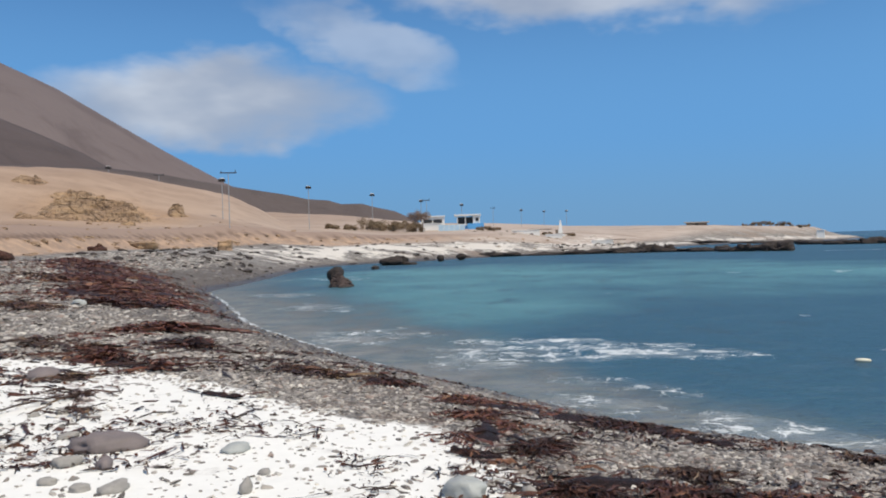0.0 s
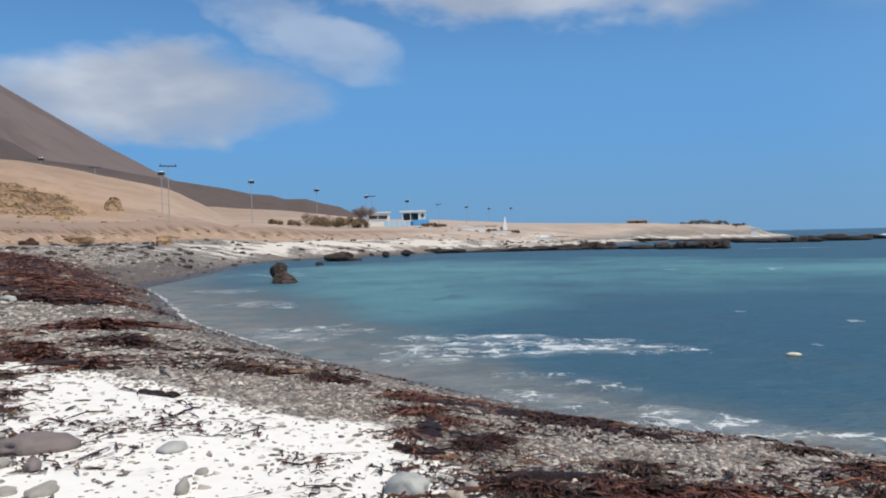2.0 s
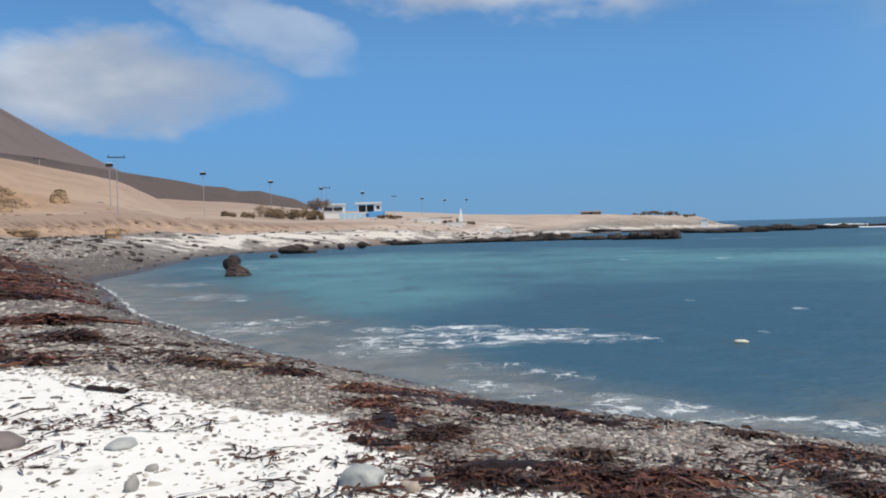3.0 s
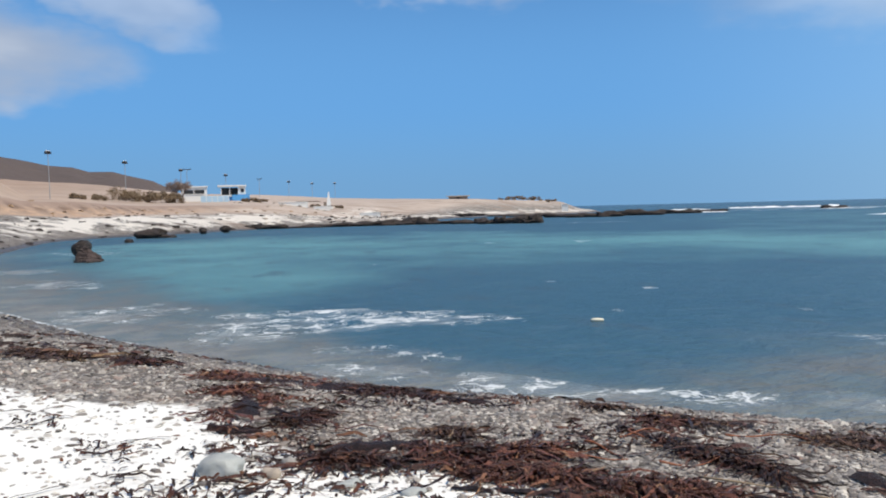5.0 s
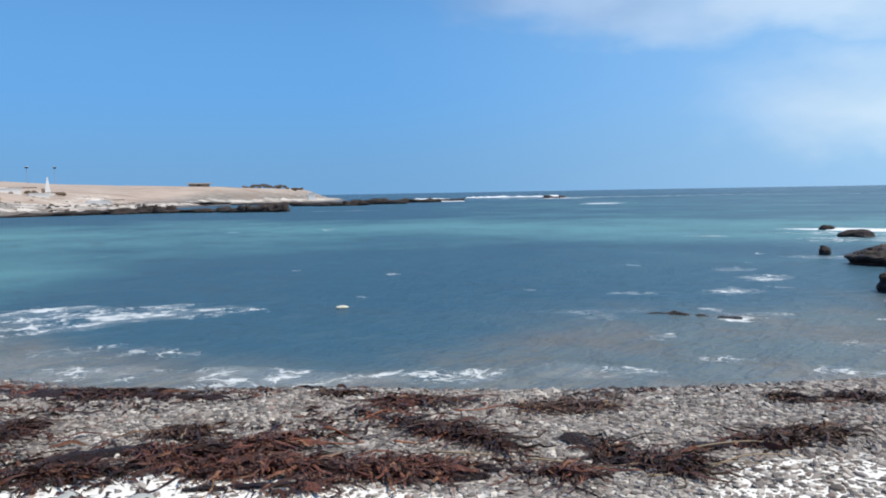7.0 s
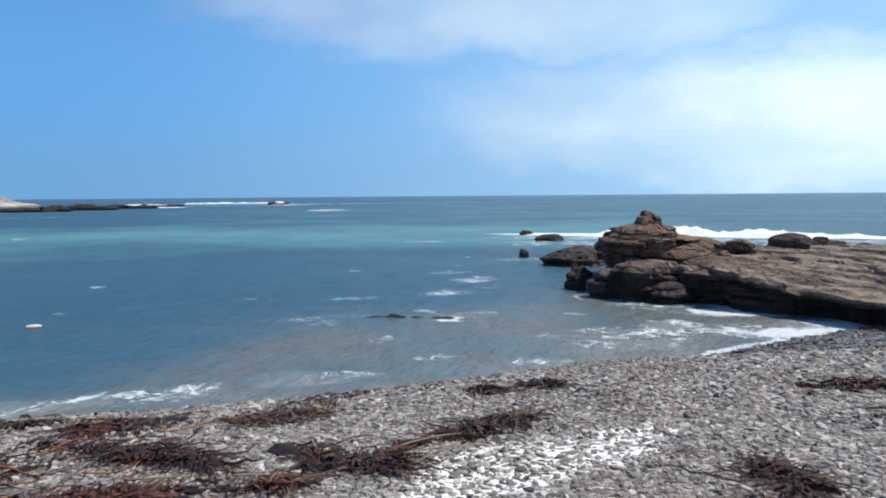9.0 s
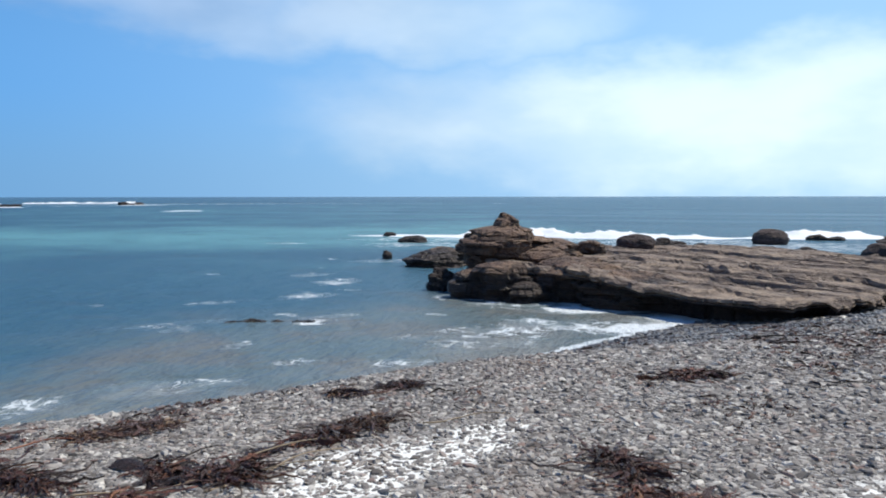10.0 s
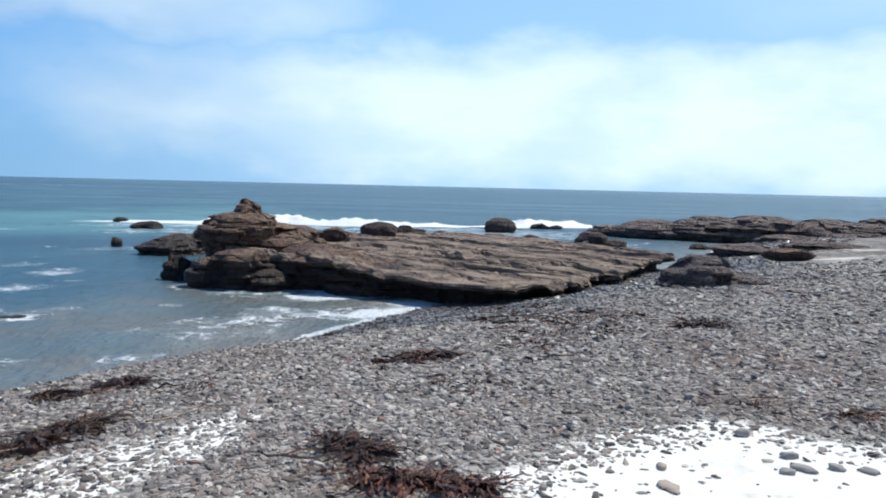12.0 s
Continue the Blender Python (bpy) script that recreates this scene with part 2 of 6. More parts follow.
    rough = k.math("MULTIPLY_ADD", f, 0.5, 0.26)
    body = k.node("ShaderNodeBsdfDiffuse", {"Color": col, "Normal": n})
    gloss = k.node("ShaderNodeBsdfGlossy", {"Color": (0.9, 0.95, 1.0, 1.0), "Roughness": rough, "Normal": n})
    share = k.math("MULTIPLY", k.node("ShaderNodeFresnel", {"IOR": 1.33, "Normal": n}).outputs[0], k.math("MULTIPLY_ADD", f, -0.4, 0.45))
    both = k.node("ShaderNodeMixShader", {0: share, 1: body.outputs[0], 2: gloss.outputs[0]})
    o = k.node("ShaderNodeOutputMaterial")
    k.t.links.new(both.outputs[0], o.inputs[0])
    return m


def rock_material(name, dark, light, warm, strata=3.0, wet_top=0.35, fissure=0.6, relief=0.28, size=1.0):
    m, k = material(name)
    p = k.mapped(where(k), (1 / size, 1 / size, 1 / size))
    geo = k.node("ShaderNodeNewGeometry")
    pos = geo.outputs["Position"]
    height = k.node("ShaderNodeSeparateXYZ", {0: pos}).outputs[2]
    n1, n2 = k.noise(p, 1.2, 7, 0.65), k.noise(p, 9.0, 7, 0.7)
    layer = k.noise(k.mapped(p, (0.35, 0.35, strata), rot=(0.12, 0.08, 0)), 2.6, 6, 0.6, 0.4)
    col = k.mix(k.ramp(n1, 0.3, 0.7), dark, light)
    col = k.mix(k.ramp(layer, 0.42, 0.7, 0.0, 0.75), col, warm)
    col = k.mix(k.ramp(n2, 0.52, 0.68, 0.0, 0.7), col, tuple(c * 0.35 for c in dark))
    bent = k.node("ShaderNodeVectorMath", {0: k.mapped(p, (0.8, 0.8, 2.0), rot=(0.12, 0.08, 0)), 1: k.node("ShaderNodeTexNoise", {"Vector": p, "Scale": 1.6, "Detail": 4.0}).outputs[1]}, operation="ADD").outputs[0]
    crack = k.ramp(k.voronoi(bent, 1.5, "DISTANCE_TO_EDGE"), 0.0, 0.07)
    col = k.mix(k.math("MULTIPLY_ADD", crack, -fissure, fissure), col, tuple(c * 0.22 for c in dark))
    # tide-wet foot
    wet = k.ramp(k.math("MULTIPLY_ADD", k.math("SUBTRACT", n1, 0.5), 0.6, height), wet_top, wet_top - 0.35)
    col = k.mix(k.math("MULTIPLY", wet, 0.8), col, (0.028, 0.022, 0.02))
    h = k.math("ADD", k.math("MULTIPLY", layer, 1.0), k.math("MULTIPLY", n2, 0.45))
    h = k.math("ADD", k.math("ADD", h, k.math("MULTIPLY", k.voronoi(p, 5.0), 0.4)), k.math("MULTIPLY", crack, 0.6 * fissure))
    n = k.bump(h, 1.0, relief)
    finish(k, col, k.math("MULTIPLY_ADD", wet, -0.35, 0.85), n)
    return m


def stone_material(name, per_object):
    m, k = material(name)
    p = where(k)
    r = k.node("ShaderNodeObjectInfo").outputs["Random"] if per_object else k.node("ShaderNodeNewGeometry").outputs["Random Per Island"]
    ramp = k.node("ShaderNodeValToRGB", {0: r})
    e = ramp.color_ramp.elements
    e[0].color, e[1].color = (0.080, 0.067, 0.058, 1), (0.72, 0.66, 0.58, 1)
    for at, c in ((0.28, (0.21, 0.185, 0.166, 1)), (0.52, (0.345, 0.312, 0.28, 1)), (0.72, (0.46, 0.415, 0.365, 1)), (0.79, (0.25, 0.155, 0.12, 1)), (0.86, (0.54, 0.50, 0.45, 1))):
        e.new(at).color = c
    fleck = k.noise(p, 26.0, 5, 0.7)
    col = k.mix(k.ramp(fleck, 0.35, 0.7, 0.0, 0.45), ramp.outputs[0], (0.13, 0.125, 0.12))
    height = k.node("ShaderNodeSeparateXYZ", {0: k.node("ShaderNodeNewGeometry").outputs["Position"]}).outputs[2]
    brown = k.ramp(k.noise(k.node("ShaderNodeNewGeometry").outputs["Position"], 0.8, 5, 0.65), 0.5, 0.7, 0.0, 0.4)
    col = k.mix(brown, col, (0.17, 0.115, 0.085))
    wet = k.ramp(k.math("MULTIPLY_ADD", k.math("SUBTRACT", brown, 0.2), 0.4, height), 0.88, 0.38)
    col = k.mix(k.math("MULTIPLY", wet, 0.65), col, (0.045, 0.042, 0.04))
    finish(k, col, k.math("MULTIPLY_ADD", wet, -0.45, 0.8), k.bump(fleck, 0.3, 0.01))
    return m


def plain(name, colour, rough=0.7, metal=0.0, spot=0.35, scale=3.0, other=None):
    m, k = material(name)
    p = where(k)
    a = k.noise(p, scale, 6, 0.65)
    b = k.noise(p, scale * 9, 4, 0.6)
    col = k.mix(k.ramp(a, 0.35, 0.75, 0.0, spot), colour, other or tuple(c * 0.6 for c in colour))
    col = k.mix(k.ramp(b, 0.5, 0.75, 0.0, spot * 0.6), col, tuple(c * 0.75 for c in colour))
    finish(k, col, rough, k.bump(b, 0.25, 0.02), Metallic=metal)
    return m


def weed_material(name, dark, red, pale):
    m, k = material(name)
    r = k.node("ShaderNodeNewGeometry").outputs["Random Per Island"]
    ramp = k.node("ShaderNodeValToRGB", {0: r})
    e = ramp.color_ramp.elements
    e[0].color, e[1].color = (*dark, 1), (*pale, 1)
    e.new(0.40).color = (*dark, 1)
    e.new(0.56).color = (*red, 1)
    e.new(0.84).color = (*(c * 1.2 for c in red), 1)
    p = where(k)
    strand = k.noise(k.mapped(p, (1.0, 1.0, 0.6)), 24.0, 6, 0.75, 1.5)
    col = k.mix(k.ramp(strand, 0.46, 0.62, 0.0, 0.6), ramp.outputs[0], k.mix(k.ramp(strand, 0.52, 0.72), dark, tuple(0.7 * c for c in red)))
    col = k.mix(k.ramp(k.noise(p, 9.0, 4), 0.45, 0.7, 0, 0.5), col, tuple(c * 0.5 for c in dark))
    finish(k, col, 0.45, k.bump(strand, 0.8, 0.03))
    return m


def mat_material():
    """The dark felted body of a heap of weed."""
    m, k = material("matted_kelp")
    p = where(k)
    a = k.noise(p, 30.0, 6, 0.8, 2.5)
    b = k.noise(p, 5.0, 5, 0.7)
    # near-black fill: dark weed, with the shade between loose strands put into its colour
    col = k.mix(k.ramp(a, 0.42, 0.66), (0.020, 0.011, 0.009), (0.13, 0.042, 0.025))
    col = k.mix(k.ramp(b, 0.42, 0.62, 0.0, 0.8), col, (0.026, 0.015, 0.012))
    finish(k, col, 0.6, k.bump(a, 1.0, 0.06))
    return m


def mountain_material(name, base, dark, light):
    m, k = material(name)
    p = where(k)
    gully = k.noise(k.mapped(p, (0.004, 0.004, 0.0015)), 2.0, 9, 0.65, 0.5)
    broad = k.noise(p, 0.0016, 5, 0.6)
    col = k.mix(k.ramp(broad, 0.35, 0.65), base, light)
    col = k.mix(k.ramp(gully, 0.48, 0.68, 0, 0.7), col, dark)
    finish(k, col, 0.95, k.bump(gully, 0.5, 25.0))
    return m


GROUND, WATER = ground_material(), water_material()
ROCK = rock_material("brown_rock", (0.090, 0.053, 0.040), (0.25, 0.155, 0.105), (0.36, 0.235, 0.145), wet_top=0.86)
RED_LEDGE = rock_material("red_ledge_rock", (0.12, 0.090, 0.082), (0.25, 0.195, 0.175), (0.33, 0.25, 0.205), strata=6.0)
GREY_ROCK = rock_material("grey_beach_rock", (0.10, 0.080, 0.076), (0.21, 0.172, 0.160), (0.26, 0.215, 0.19), wet_top=-1.0, fissure=0.3)
SLAB = rock_material("slab_rock", (0.115, 0.082, 0.064), (0.28, 0.208, 0.158), (0.42, 0.315, 0.22), strata=5.0, wet_top=0.2, fissure=0.3, relief=0.10)
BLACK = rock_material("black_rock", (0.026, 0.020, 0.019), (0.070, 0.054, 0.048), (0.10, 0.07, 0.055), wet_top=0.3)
DARK_BOULDER = rock_material("dark_boulder_rock", (0.045, 0.030, 0.028), (0.11, 0.078, 0.070), (0.15, 0.10, 0.085), wet_top=0.25, fissure=0.2)
OCHRE = rock_material("ochre_rock", (0.31, 0.20, 0.128), (0.43, 0.30, 0.20), (0.50, 0.325, 0.18), wet_top=-5.0, fissure=0.4, relief=0.8, size=5.0)
WEEDY = rock_material("weedy_rock", (0.055, 0.025, 0.02), (0.12, 0.05, 0.036), (0.15, 0.055, 0.03), wet_top=-5.0)
COBBLE_ONE, COBBLE_ALL = stone_material("cobble_single", True), stone_material("cobble_many", False)
STONE_GREY = plain("grey_stone", (0.33, 0.31, 0.285), 0.8, spot=0.6, scale=5.0)
STONE_PURPLE = plain("purple_stone", (0.215, 0.178, 0.172), 0.75, spot=0.6, scale=4.0)
STONE_PALE = plain("pale_stone", (0.40, 0.415, 0.40), 0.6, spot=0.4, scale=6.0)
STONE_TAN = plain("tan_stone", (0.42, 0.35, 0.28), 0.8, spot=0.5, scale=6.0)
KELP = weed_material("red_kelp", (0.064, 0.026, 0.019), (0.195, 0.068, 0.042), (0.40, 0.21, 0.105))
KELP_DARK = weed_material("dark_kelp", (0.035, 0.019, 0.015), (0.095, 0.032, 0.018), (0.20, 0.08, 0.035))
KELP_BROWN = weed_material("brown_kelp", (0.055, 0.030, 0.022), (0.14, 0.066, 0.038), (0.36, 0.24, 0.13))
KELP_MAT = mat_material()
FOAM = plain("sea_foam", (0.86, 0.88, 0.9), 0.6, spot=0.15)
WHITE = plain("white_plaster", (0.78, 0.78, 0.76), 0.7, spot=0.2, scale=0.8)
BLUE = plain("blue_paint", (0.10, 0.38, 0.74), 0.6, spot=0.3, scale=0.8)
PALE_BLUE = plain("pale_blue_fence", (0.44, 0.62, 0.76), 0.6, spot=0.3, scale=0.8)
PALE_ROOF = plain("pale_roof", (0.50, 0.44, 0.37), 0.7, spot=0.4)
DARK = plain("dark_opening", (0.03, 0.032, 0.035), 0.4)
WOOD = plain("weathered_wood", (0.20, 0.17, 0.145), 0.85, spot=0.5, scale=2.0)
METAL = plain("dark_metal", (0.06, 0.06, 0.065), 0.5, metal=0.6)
SHRUB = plain("dry_shrub", (0.27, 0.195, 0.125), 0.9, spot=0.6, scale=1.5)
TWIG = plain("bare_twig", (0.27, 0.195, 0.16), 0.9, spot=0.4)
CONCRETE = plain("concrete", (0.34, 0.36, 0.38), 0.85, spot=0.4)
TIN = plain("brown_roof", (0.24, 0.19, 0.15), 0.7, spot=0.5)
# pale mauve carries the haze of distance in the mountain's own colour
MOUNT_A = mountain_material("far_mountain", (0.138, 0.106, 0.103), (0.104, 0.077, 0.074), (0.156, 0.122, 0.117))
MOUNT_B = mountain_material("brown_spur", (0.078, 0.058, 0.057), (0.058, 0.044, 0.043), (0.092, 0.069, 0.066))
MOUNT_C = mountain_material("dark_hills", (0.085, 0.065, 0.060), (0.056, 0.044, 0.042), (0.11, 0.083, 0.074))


# ---------------------------------------------------------------- mesh helpers
def mesh_object(name, verts, faces, mat, parent=None, smooth=True, attrs=None):
    me = bpy.data.meshes.new(name)
    me.from_pydata(verts if isinstance(verts, list) else verts.tolist(), [], faces if isinstance(faces, list) else faces.tolist())
    if smooth:
        me.polygons.foreach_set("use_smooth", np.ones(len(me.polygons), bool))
    for key, values in (attrs or {}).items():
        me.attributes.new(key, "FLOAT", "POINT").data.foreach_set("value", np.asarray(values, np.float32))
    me.materials.append(mat)
    me.update()
    ob = new(name, me)
    ob.parent = parent
    return ob


def part(name, bm, mat, parent=None, label="", smooth=False):
    me = bpy.data.meshes.new(name)
    bm.normal_update()
    bm.to_mesh(me)
    bm.free()
    if smooth:
        me.polygons.foreach_set("use_smooth", np.ones(len(me.polygons), bool))
    me.materials.append(mat)
    ob = new(name, me)
    ob.parent = parent
    return tagged(ob, label) if label else ob


def box(x0, y0, z0, x1, y1, z1, bevel=0.02):
    bm = bmesh.new()
    bmesh.ops.create_cube(bm, size=1.0, matrix=Matrix.Translation(((x0 + x1) / 2, (y0 + y1) / 2, (z0 + z1) / 2)) @ Matrix.Diagonal((x1 - x0, y1 - y0, z1 - z0, 1)))
    if bevel:
        bmesh.ops.bevel(bm, geom=bm.edges[:], offset=bevel, segments=1, affect="EDGES")
    return bm


def rod(a, b, r0, r1, seg=8):
    a, b = Vector(a), Vector(b)
    bm = bmesh.new()
    turn = (b - a).to_track_quat("Z", "Y").to_matrix().to_4x4()
    bmesh.ops.create_cone(bm, cap_ends=True, segments=seg, radius1=r0, radius2=r1, depth=(b - a).length, matrix=Matrix.Translation((a + b) / 2) @ turn)
    return bm


def fbm(x, y, z=0.0, octaves=4, seed=0):
    """Smooth value noise on arrays."""
    x, y, z = np.broadcast_arrays(np.asarray(x, float), np.asarray(y, float), np.asarray(z, float))
    total, amp, norm = np.zeros(x.shape), 1.0, 0.0
    for o in range(octaves):
        total += amp * value_noise(x * 2 ** o + 17.3 * o, y * 2 ** o + 5.1 * o, z * 2 ** o + 9.7 * o, seed + o)
        norm += amp
        amp *= 0.5
    return total / norm


def value_noise(x, y, z, seed):
    xi, yi, zi = np.floor(x).astype(np.int64), np.floor(y).astype(np.int64), np.floor(z).astype(np.int64)
    fx, fy, fz = x - xi, y - yi, z - zi
    fx, fy, fz = (f * f * (3 - 2 * f) for f in (fx, fy, fz))

    def corner(i, j, k):
        h = ((xi + i) * 374761393 + (yi + j) * 668265263 + (zi + k) * 2147483647 + seed * 974711) & 0xFFFFFFFF
        h = ((h ^ (h >> 13)) * 1274126177) & 0xFFFFFFFF
        return ((h ^ (h >> 16)) & 0xFFFF) / 32767.5 - 1.0

    def line(j, k):
        return corner(0, j, k) * (1 - fx) + corner(1, j, k) * fx
    return (line(0, 0) * (1 - fy) + line(1, 0) * fy) * (1 - fz) + (line(0, 1) * (1 - fy) + line(1, 1) * fy) * fz


def smooth01(x, lo, hi):
    t = np.clip((x - lo) / (hi - lo), 0, 1)
    return t * t * (3 - 2 * t)


def rounded(points, rounds=2):
    """Chaikin's corner cutting of a closed outline."""
    p = np.array(points, float)
    for _ in range(rounds):
        q = np.roll(p, -1, axis=0)
        p = np.stack([0.75 * p + 0.25 * q, 0.25 * p + 0.75 * q], 1).reshape(-1, 2)
    return p


def outline_distance(x, y, poly):
    """Signed distance to a closed outline: positive inside."""
    best = np.full(x.shape, 1e9)
    inside = np.zeros(x.shape, bool)
    for (ax, ay), (bx, by) in zip(poly, np.roll(poly, -1, axis=0)):
        dx, dy = bx - ax, by - ay
        t = np.clip(((x - ax) * dx + (y - ay) * dy) / (dx * dx + dy * dy + 1e-12), 0, 1)
        best = np.minimum(best, np.hypot(x - ax - t * dx, y - ay - t * dy))
        if ay != by:
            inside ^= ((ay > y) != (by > y)) & (x < (bx - ax) * (y - ay) / (by - ay) + ax)
    return np.where(inside, best, -best)


# ---------------------------------------------------------------- lie of the land
SHORE = [(18.2, 0.9), (16.2, 1.85), (13.86, 2.89), (12.32, 3.44), (10.89, 4.07), (9.38, 4.97), (7.61, 5.94), (5.98, 7.09), (4.82, 8.25), (3.94, 9.0), (2.87, 10.22), (1.57, 12.1), (0.2, 14.1),
         (-1.3, 16.3), (-3.0, 19.3), (-4.9, 22.8), (-7.4, 27.4), (-9.5, 33.5), (-12.6, 42), (-15.6, 49), (-15.3, 56), (-15.6, 66), (-16.4, 80), (-17.4, 97), (-12.5, 108.5), (-3, 116.5), (7, 132), (18, 136.5), (30, 140),
         (38, 146), (45, 160), (58, 190), (78, 218), (98, 226), (122, 236), (146, 264), (172, 312), (170, 420), (60, 900), (-600, 4600), (-4700, 4600), (-4700, -4700), (4700, -4700), (500, -900),
         (100, -100), (66, -40), (47, -16), (37, -10), (31, -8.9), (27, -5.8), (23.0, -2.6), (20.0, -0.3)]
SHORE_LINE = rounded(SHORE, 2)
SAND_AREAS = [
    rounded([(-30, 12.6), (-7.5, 12.9), (-5.8, 12.3), (-3.8, 10.8), (-2.4, 9.35), (-1.5, 8.4), (-0.66, 7.75), (-0.1, 7.5), (0.2, 7.0), (0.15, 6.4), (0.5, 5.9), (0.95, 5.5), (1.35, 5.1), (2.0, 4.3), (2.75, 3.35), (2.6, 1.5), (0, -3), (-30, -6)], 2),
    rounded([(4.0, 0.6), (4.35, 0.1), (4.7, -0.2), (5.05, -0.5), (5.35, -0.9), (5.7, -1.35), (5.75, -1.9), (5.5, -2.4), (5.25, -2.9), (5.2, -5), (6, -9), (0, -12), (1.0, -2), (2.5, 0.4)], 2),
    rounded([(3.3, 2.7), (4.2, 2.8), (5.0, 2.2), (5.8, 1.8), (5.6, 1.4), (4.6, 1.6), (3.6, 1.9), (2.6, 2.4)], 2),
]

WHITE_SHORE = rounded([(-21.5, 109), (-19.6, 117), (-13.5, 125), (-4.4, 131), (12, 150), (16, 143), (0, 128), (-6, 121.5), (-12.5, 114.5), (-17, 105)], 2)
INLET_SAND = rounded([(23.5, -8.6), (30, -11.2), (40, -19), (60, -28), (60, -44), (34, -22), (25, -12)], 2)


def land_height(x, y):
    s = outline_distance(x, y, SHORE_LINE)
    r = np.hypot(x, y)
    az = np.degrees(np.arctan2(x, y))
    farness = smooth01(y, 18, 75) * smooth01(x, 30, 5)
    top = 1.03 + 2.3 * farness
    run = 2.1 + 6.5 * farness + 3.8 * smooth01(x, 8.5, 14.5) * smooth01(y, 12, 5)
    run = run * (1 - 0.24 * smooth01(x, 1.0, 4.0) * smooth01(x, 19, 14) * smooth01(y, 14, 11))
    beach = top * (1 - np.exp(-np.maximum(s, 0) / run)) + 0.006 * np.clip(s, 0, 120)
    beach = beach + 0.05 * fbm(x * 0.35, y * 0.35, 0, 4, 3) * smooth01(s, 0.2, 3)
    # flat wet pocket below the ledge, and the trough scoured along its foot
    t = np.clip(((x - 16.6) * 6.6 - (y - 0.2) * 4.5) / (6.6 ** 2 + 4.5 ** 2), 0, 1)
    foot = np.hypot(x - 16.6 - 6.6 * t, y - 0.2 + 4.5 * t)
    beach = beach * (1 - 0.42 * np.exp(-(foot / 1.5) ** 2) * (1 - 0.4 * t) - 0.2 * np.exp(-(((x - 17.3) / 1.6) ** 2 + ((y - 1.6) / 1.6) ** 2)))
    # embankment and dune behind the far beach
    left = smooth01(az, -2, -12)
    bank = smooth01(r, 70 - 12 * left, 84 - 14 * left) * (2.3 * left + 0.9 * (1 - left)) * (0.52 * smooth01(s, 17.4, 20.4) + 0.14 * smooth01(s, 20.5, 21.2) + 0.34 * smooth01(s, 21.2, 23.4))
    skyline = np.interp(az, [-60, -14, -11, -7, -2, 0, 3.7, 9.2, 17.2, 22.2, 25.8, 28.0, 32.0], [2.7, 2.5, 2.35, 2.1, 1.5, 1.4, 1.30, 0.95, 0.64, 0.46, 0.36, 0.12, 0.0])
    crest = 2.7 + 330.0 * np.tan(np.radians(skyline))
    dune_top = np.interp(az, [-60, -30, -25, -19.6, -15.8, -13.4, -11.6], [13.5, 12.6, 12.0, 9.0, 6.6, 3.3, 0.0])
    dune = dune_top * np.exp(-((r - 165) / np.where(r < 165, 28.0, 36.0)) ** 2) * smooth01(y, 20, 80)
    dune = dune * (1 + 0.10 * fbm(x * 0.05, y * 0.05, 0, 4, 8)) + 0.5 * left * smooth01(r, 105, 130) * fbm(x * 0.12, y * 0.12, 0, 4, 5)
    plain_noise = 0.35 * smooth01(r, 90, 150) * fbm(x * 0.06, y * 0.06, 0, 4, 6)
    z = beach + bank
    z = z + (np.maximum(crest, 2.6) - z) * smooth01(r, 125, 330 - 50 * smooth01(az, 12, 20)) * smooth01(s, 5, 40 - 22 * smooth01(az, 12, 20)) * smooth01(az, 60, 30) + dune + plain_noise
    sea = -np.minimum(0.22 * -s, 0.9 + 0.03 * -s)
    return np.where(s > 0, z, np.maximum(sea, -6.0)), s


def polar_grid(r0, r1, ratio, a0=-42.0, a1=124.0, fine=0.4, coarse=4.0):
    radii = [r0]
    while radii[-1] < r1:
        radii.append(radii[-1] * ratio)
    radii[-1] = r1
    angles = np.concatenate([np.arange(a0, a1, fine), np.arange(a1, a0 + 360, coarse)])
    rr, aa = np.meshgrid(np.array(radii), np.radians(angles), indexing="ij")
    x, y = rr * np.sin(aa), rr * np.cos(aa)
    n, m = rr.shape
    i, j = np.meshgrid(np.arange(n - 1), np.arange(m), indexing="ij")
    k = (j + 1) % m
    faces = np.stack([i * m + j, (i + 1) * m + j, (i + 1) * m + k, i * m + k], -1).reshape(-1, 4)[:, ::-1]
    return x.ravel(), y.ravel(), faces, [list(range(m))[::-1]]


# kelp thrown up on the beach: material, from x y, to x y, width
KELP_WEST = [
    (KELP, -26.5, 54.5, -17.2, 42.2, 5.2), (KELP, -19.6, 40.5, -13.6, 32.8, 4.6), (KELP, -15.2, 31.6, -10.4, 27.6, 2.8), (KELP_DARK, -12.0, 25.4, -9.9, 25.0, 1.2),
    (KELP, -10.6, 28.2, -9.6, 25.6, 1.8), (KELP, -7.21, 17.89, -6.20, 17.29, 1.93), (KELP_DARK, -5.68, 15.29, -4.71, 14.32, 0.53), (KELP_BROWN, -7.97, 14.30, -6.37, 13.37, 0.46),
    (KELP, -6.30, 13.01, -5.23, 12.16, 0.42), (KELP, -5.27, 11.75, -3.97, 11.10, 0.34), (KELP_BROWN, -23.38, 40.96, -18.93, 37.52, 2.35), (KELP_BROWN, -14.66, 25.21, -11.86, 22.68, 0.88),
    (KELP_BROWN, -5.37, 10.54, -3.85, 7.93, 0.4), (KELP_BROWN, -5.08, 11.30, -4.27, 9.61, 0.22),
]
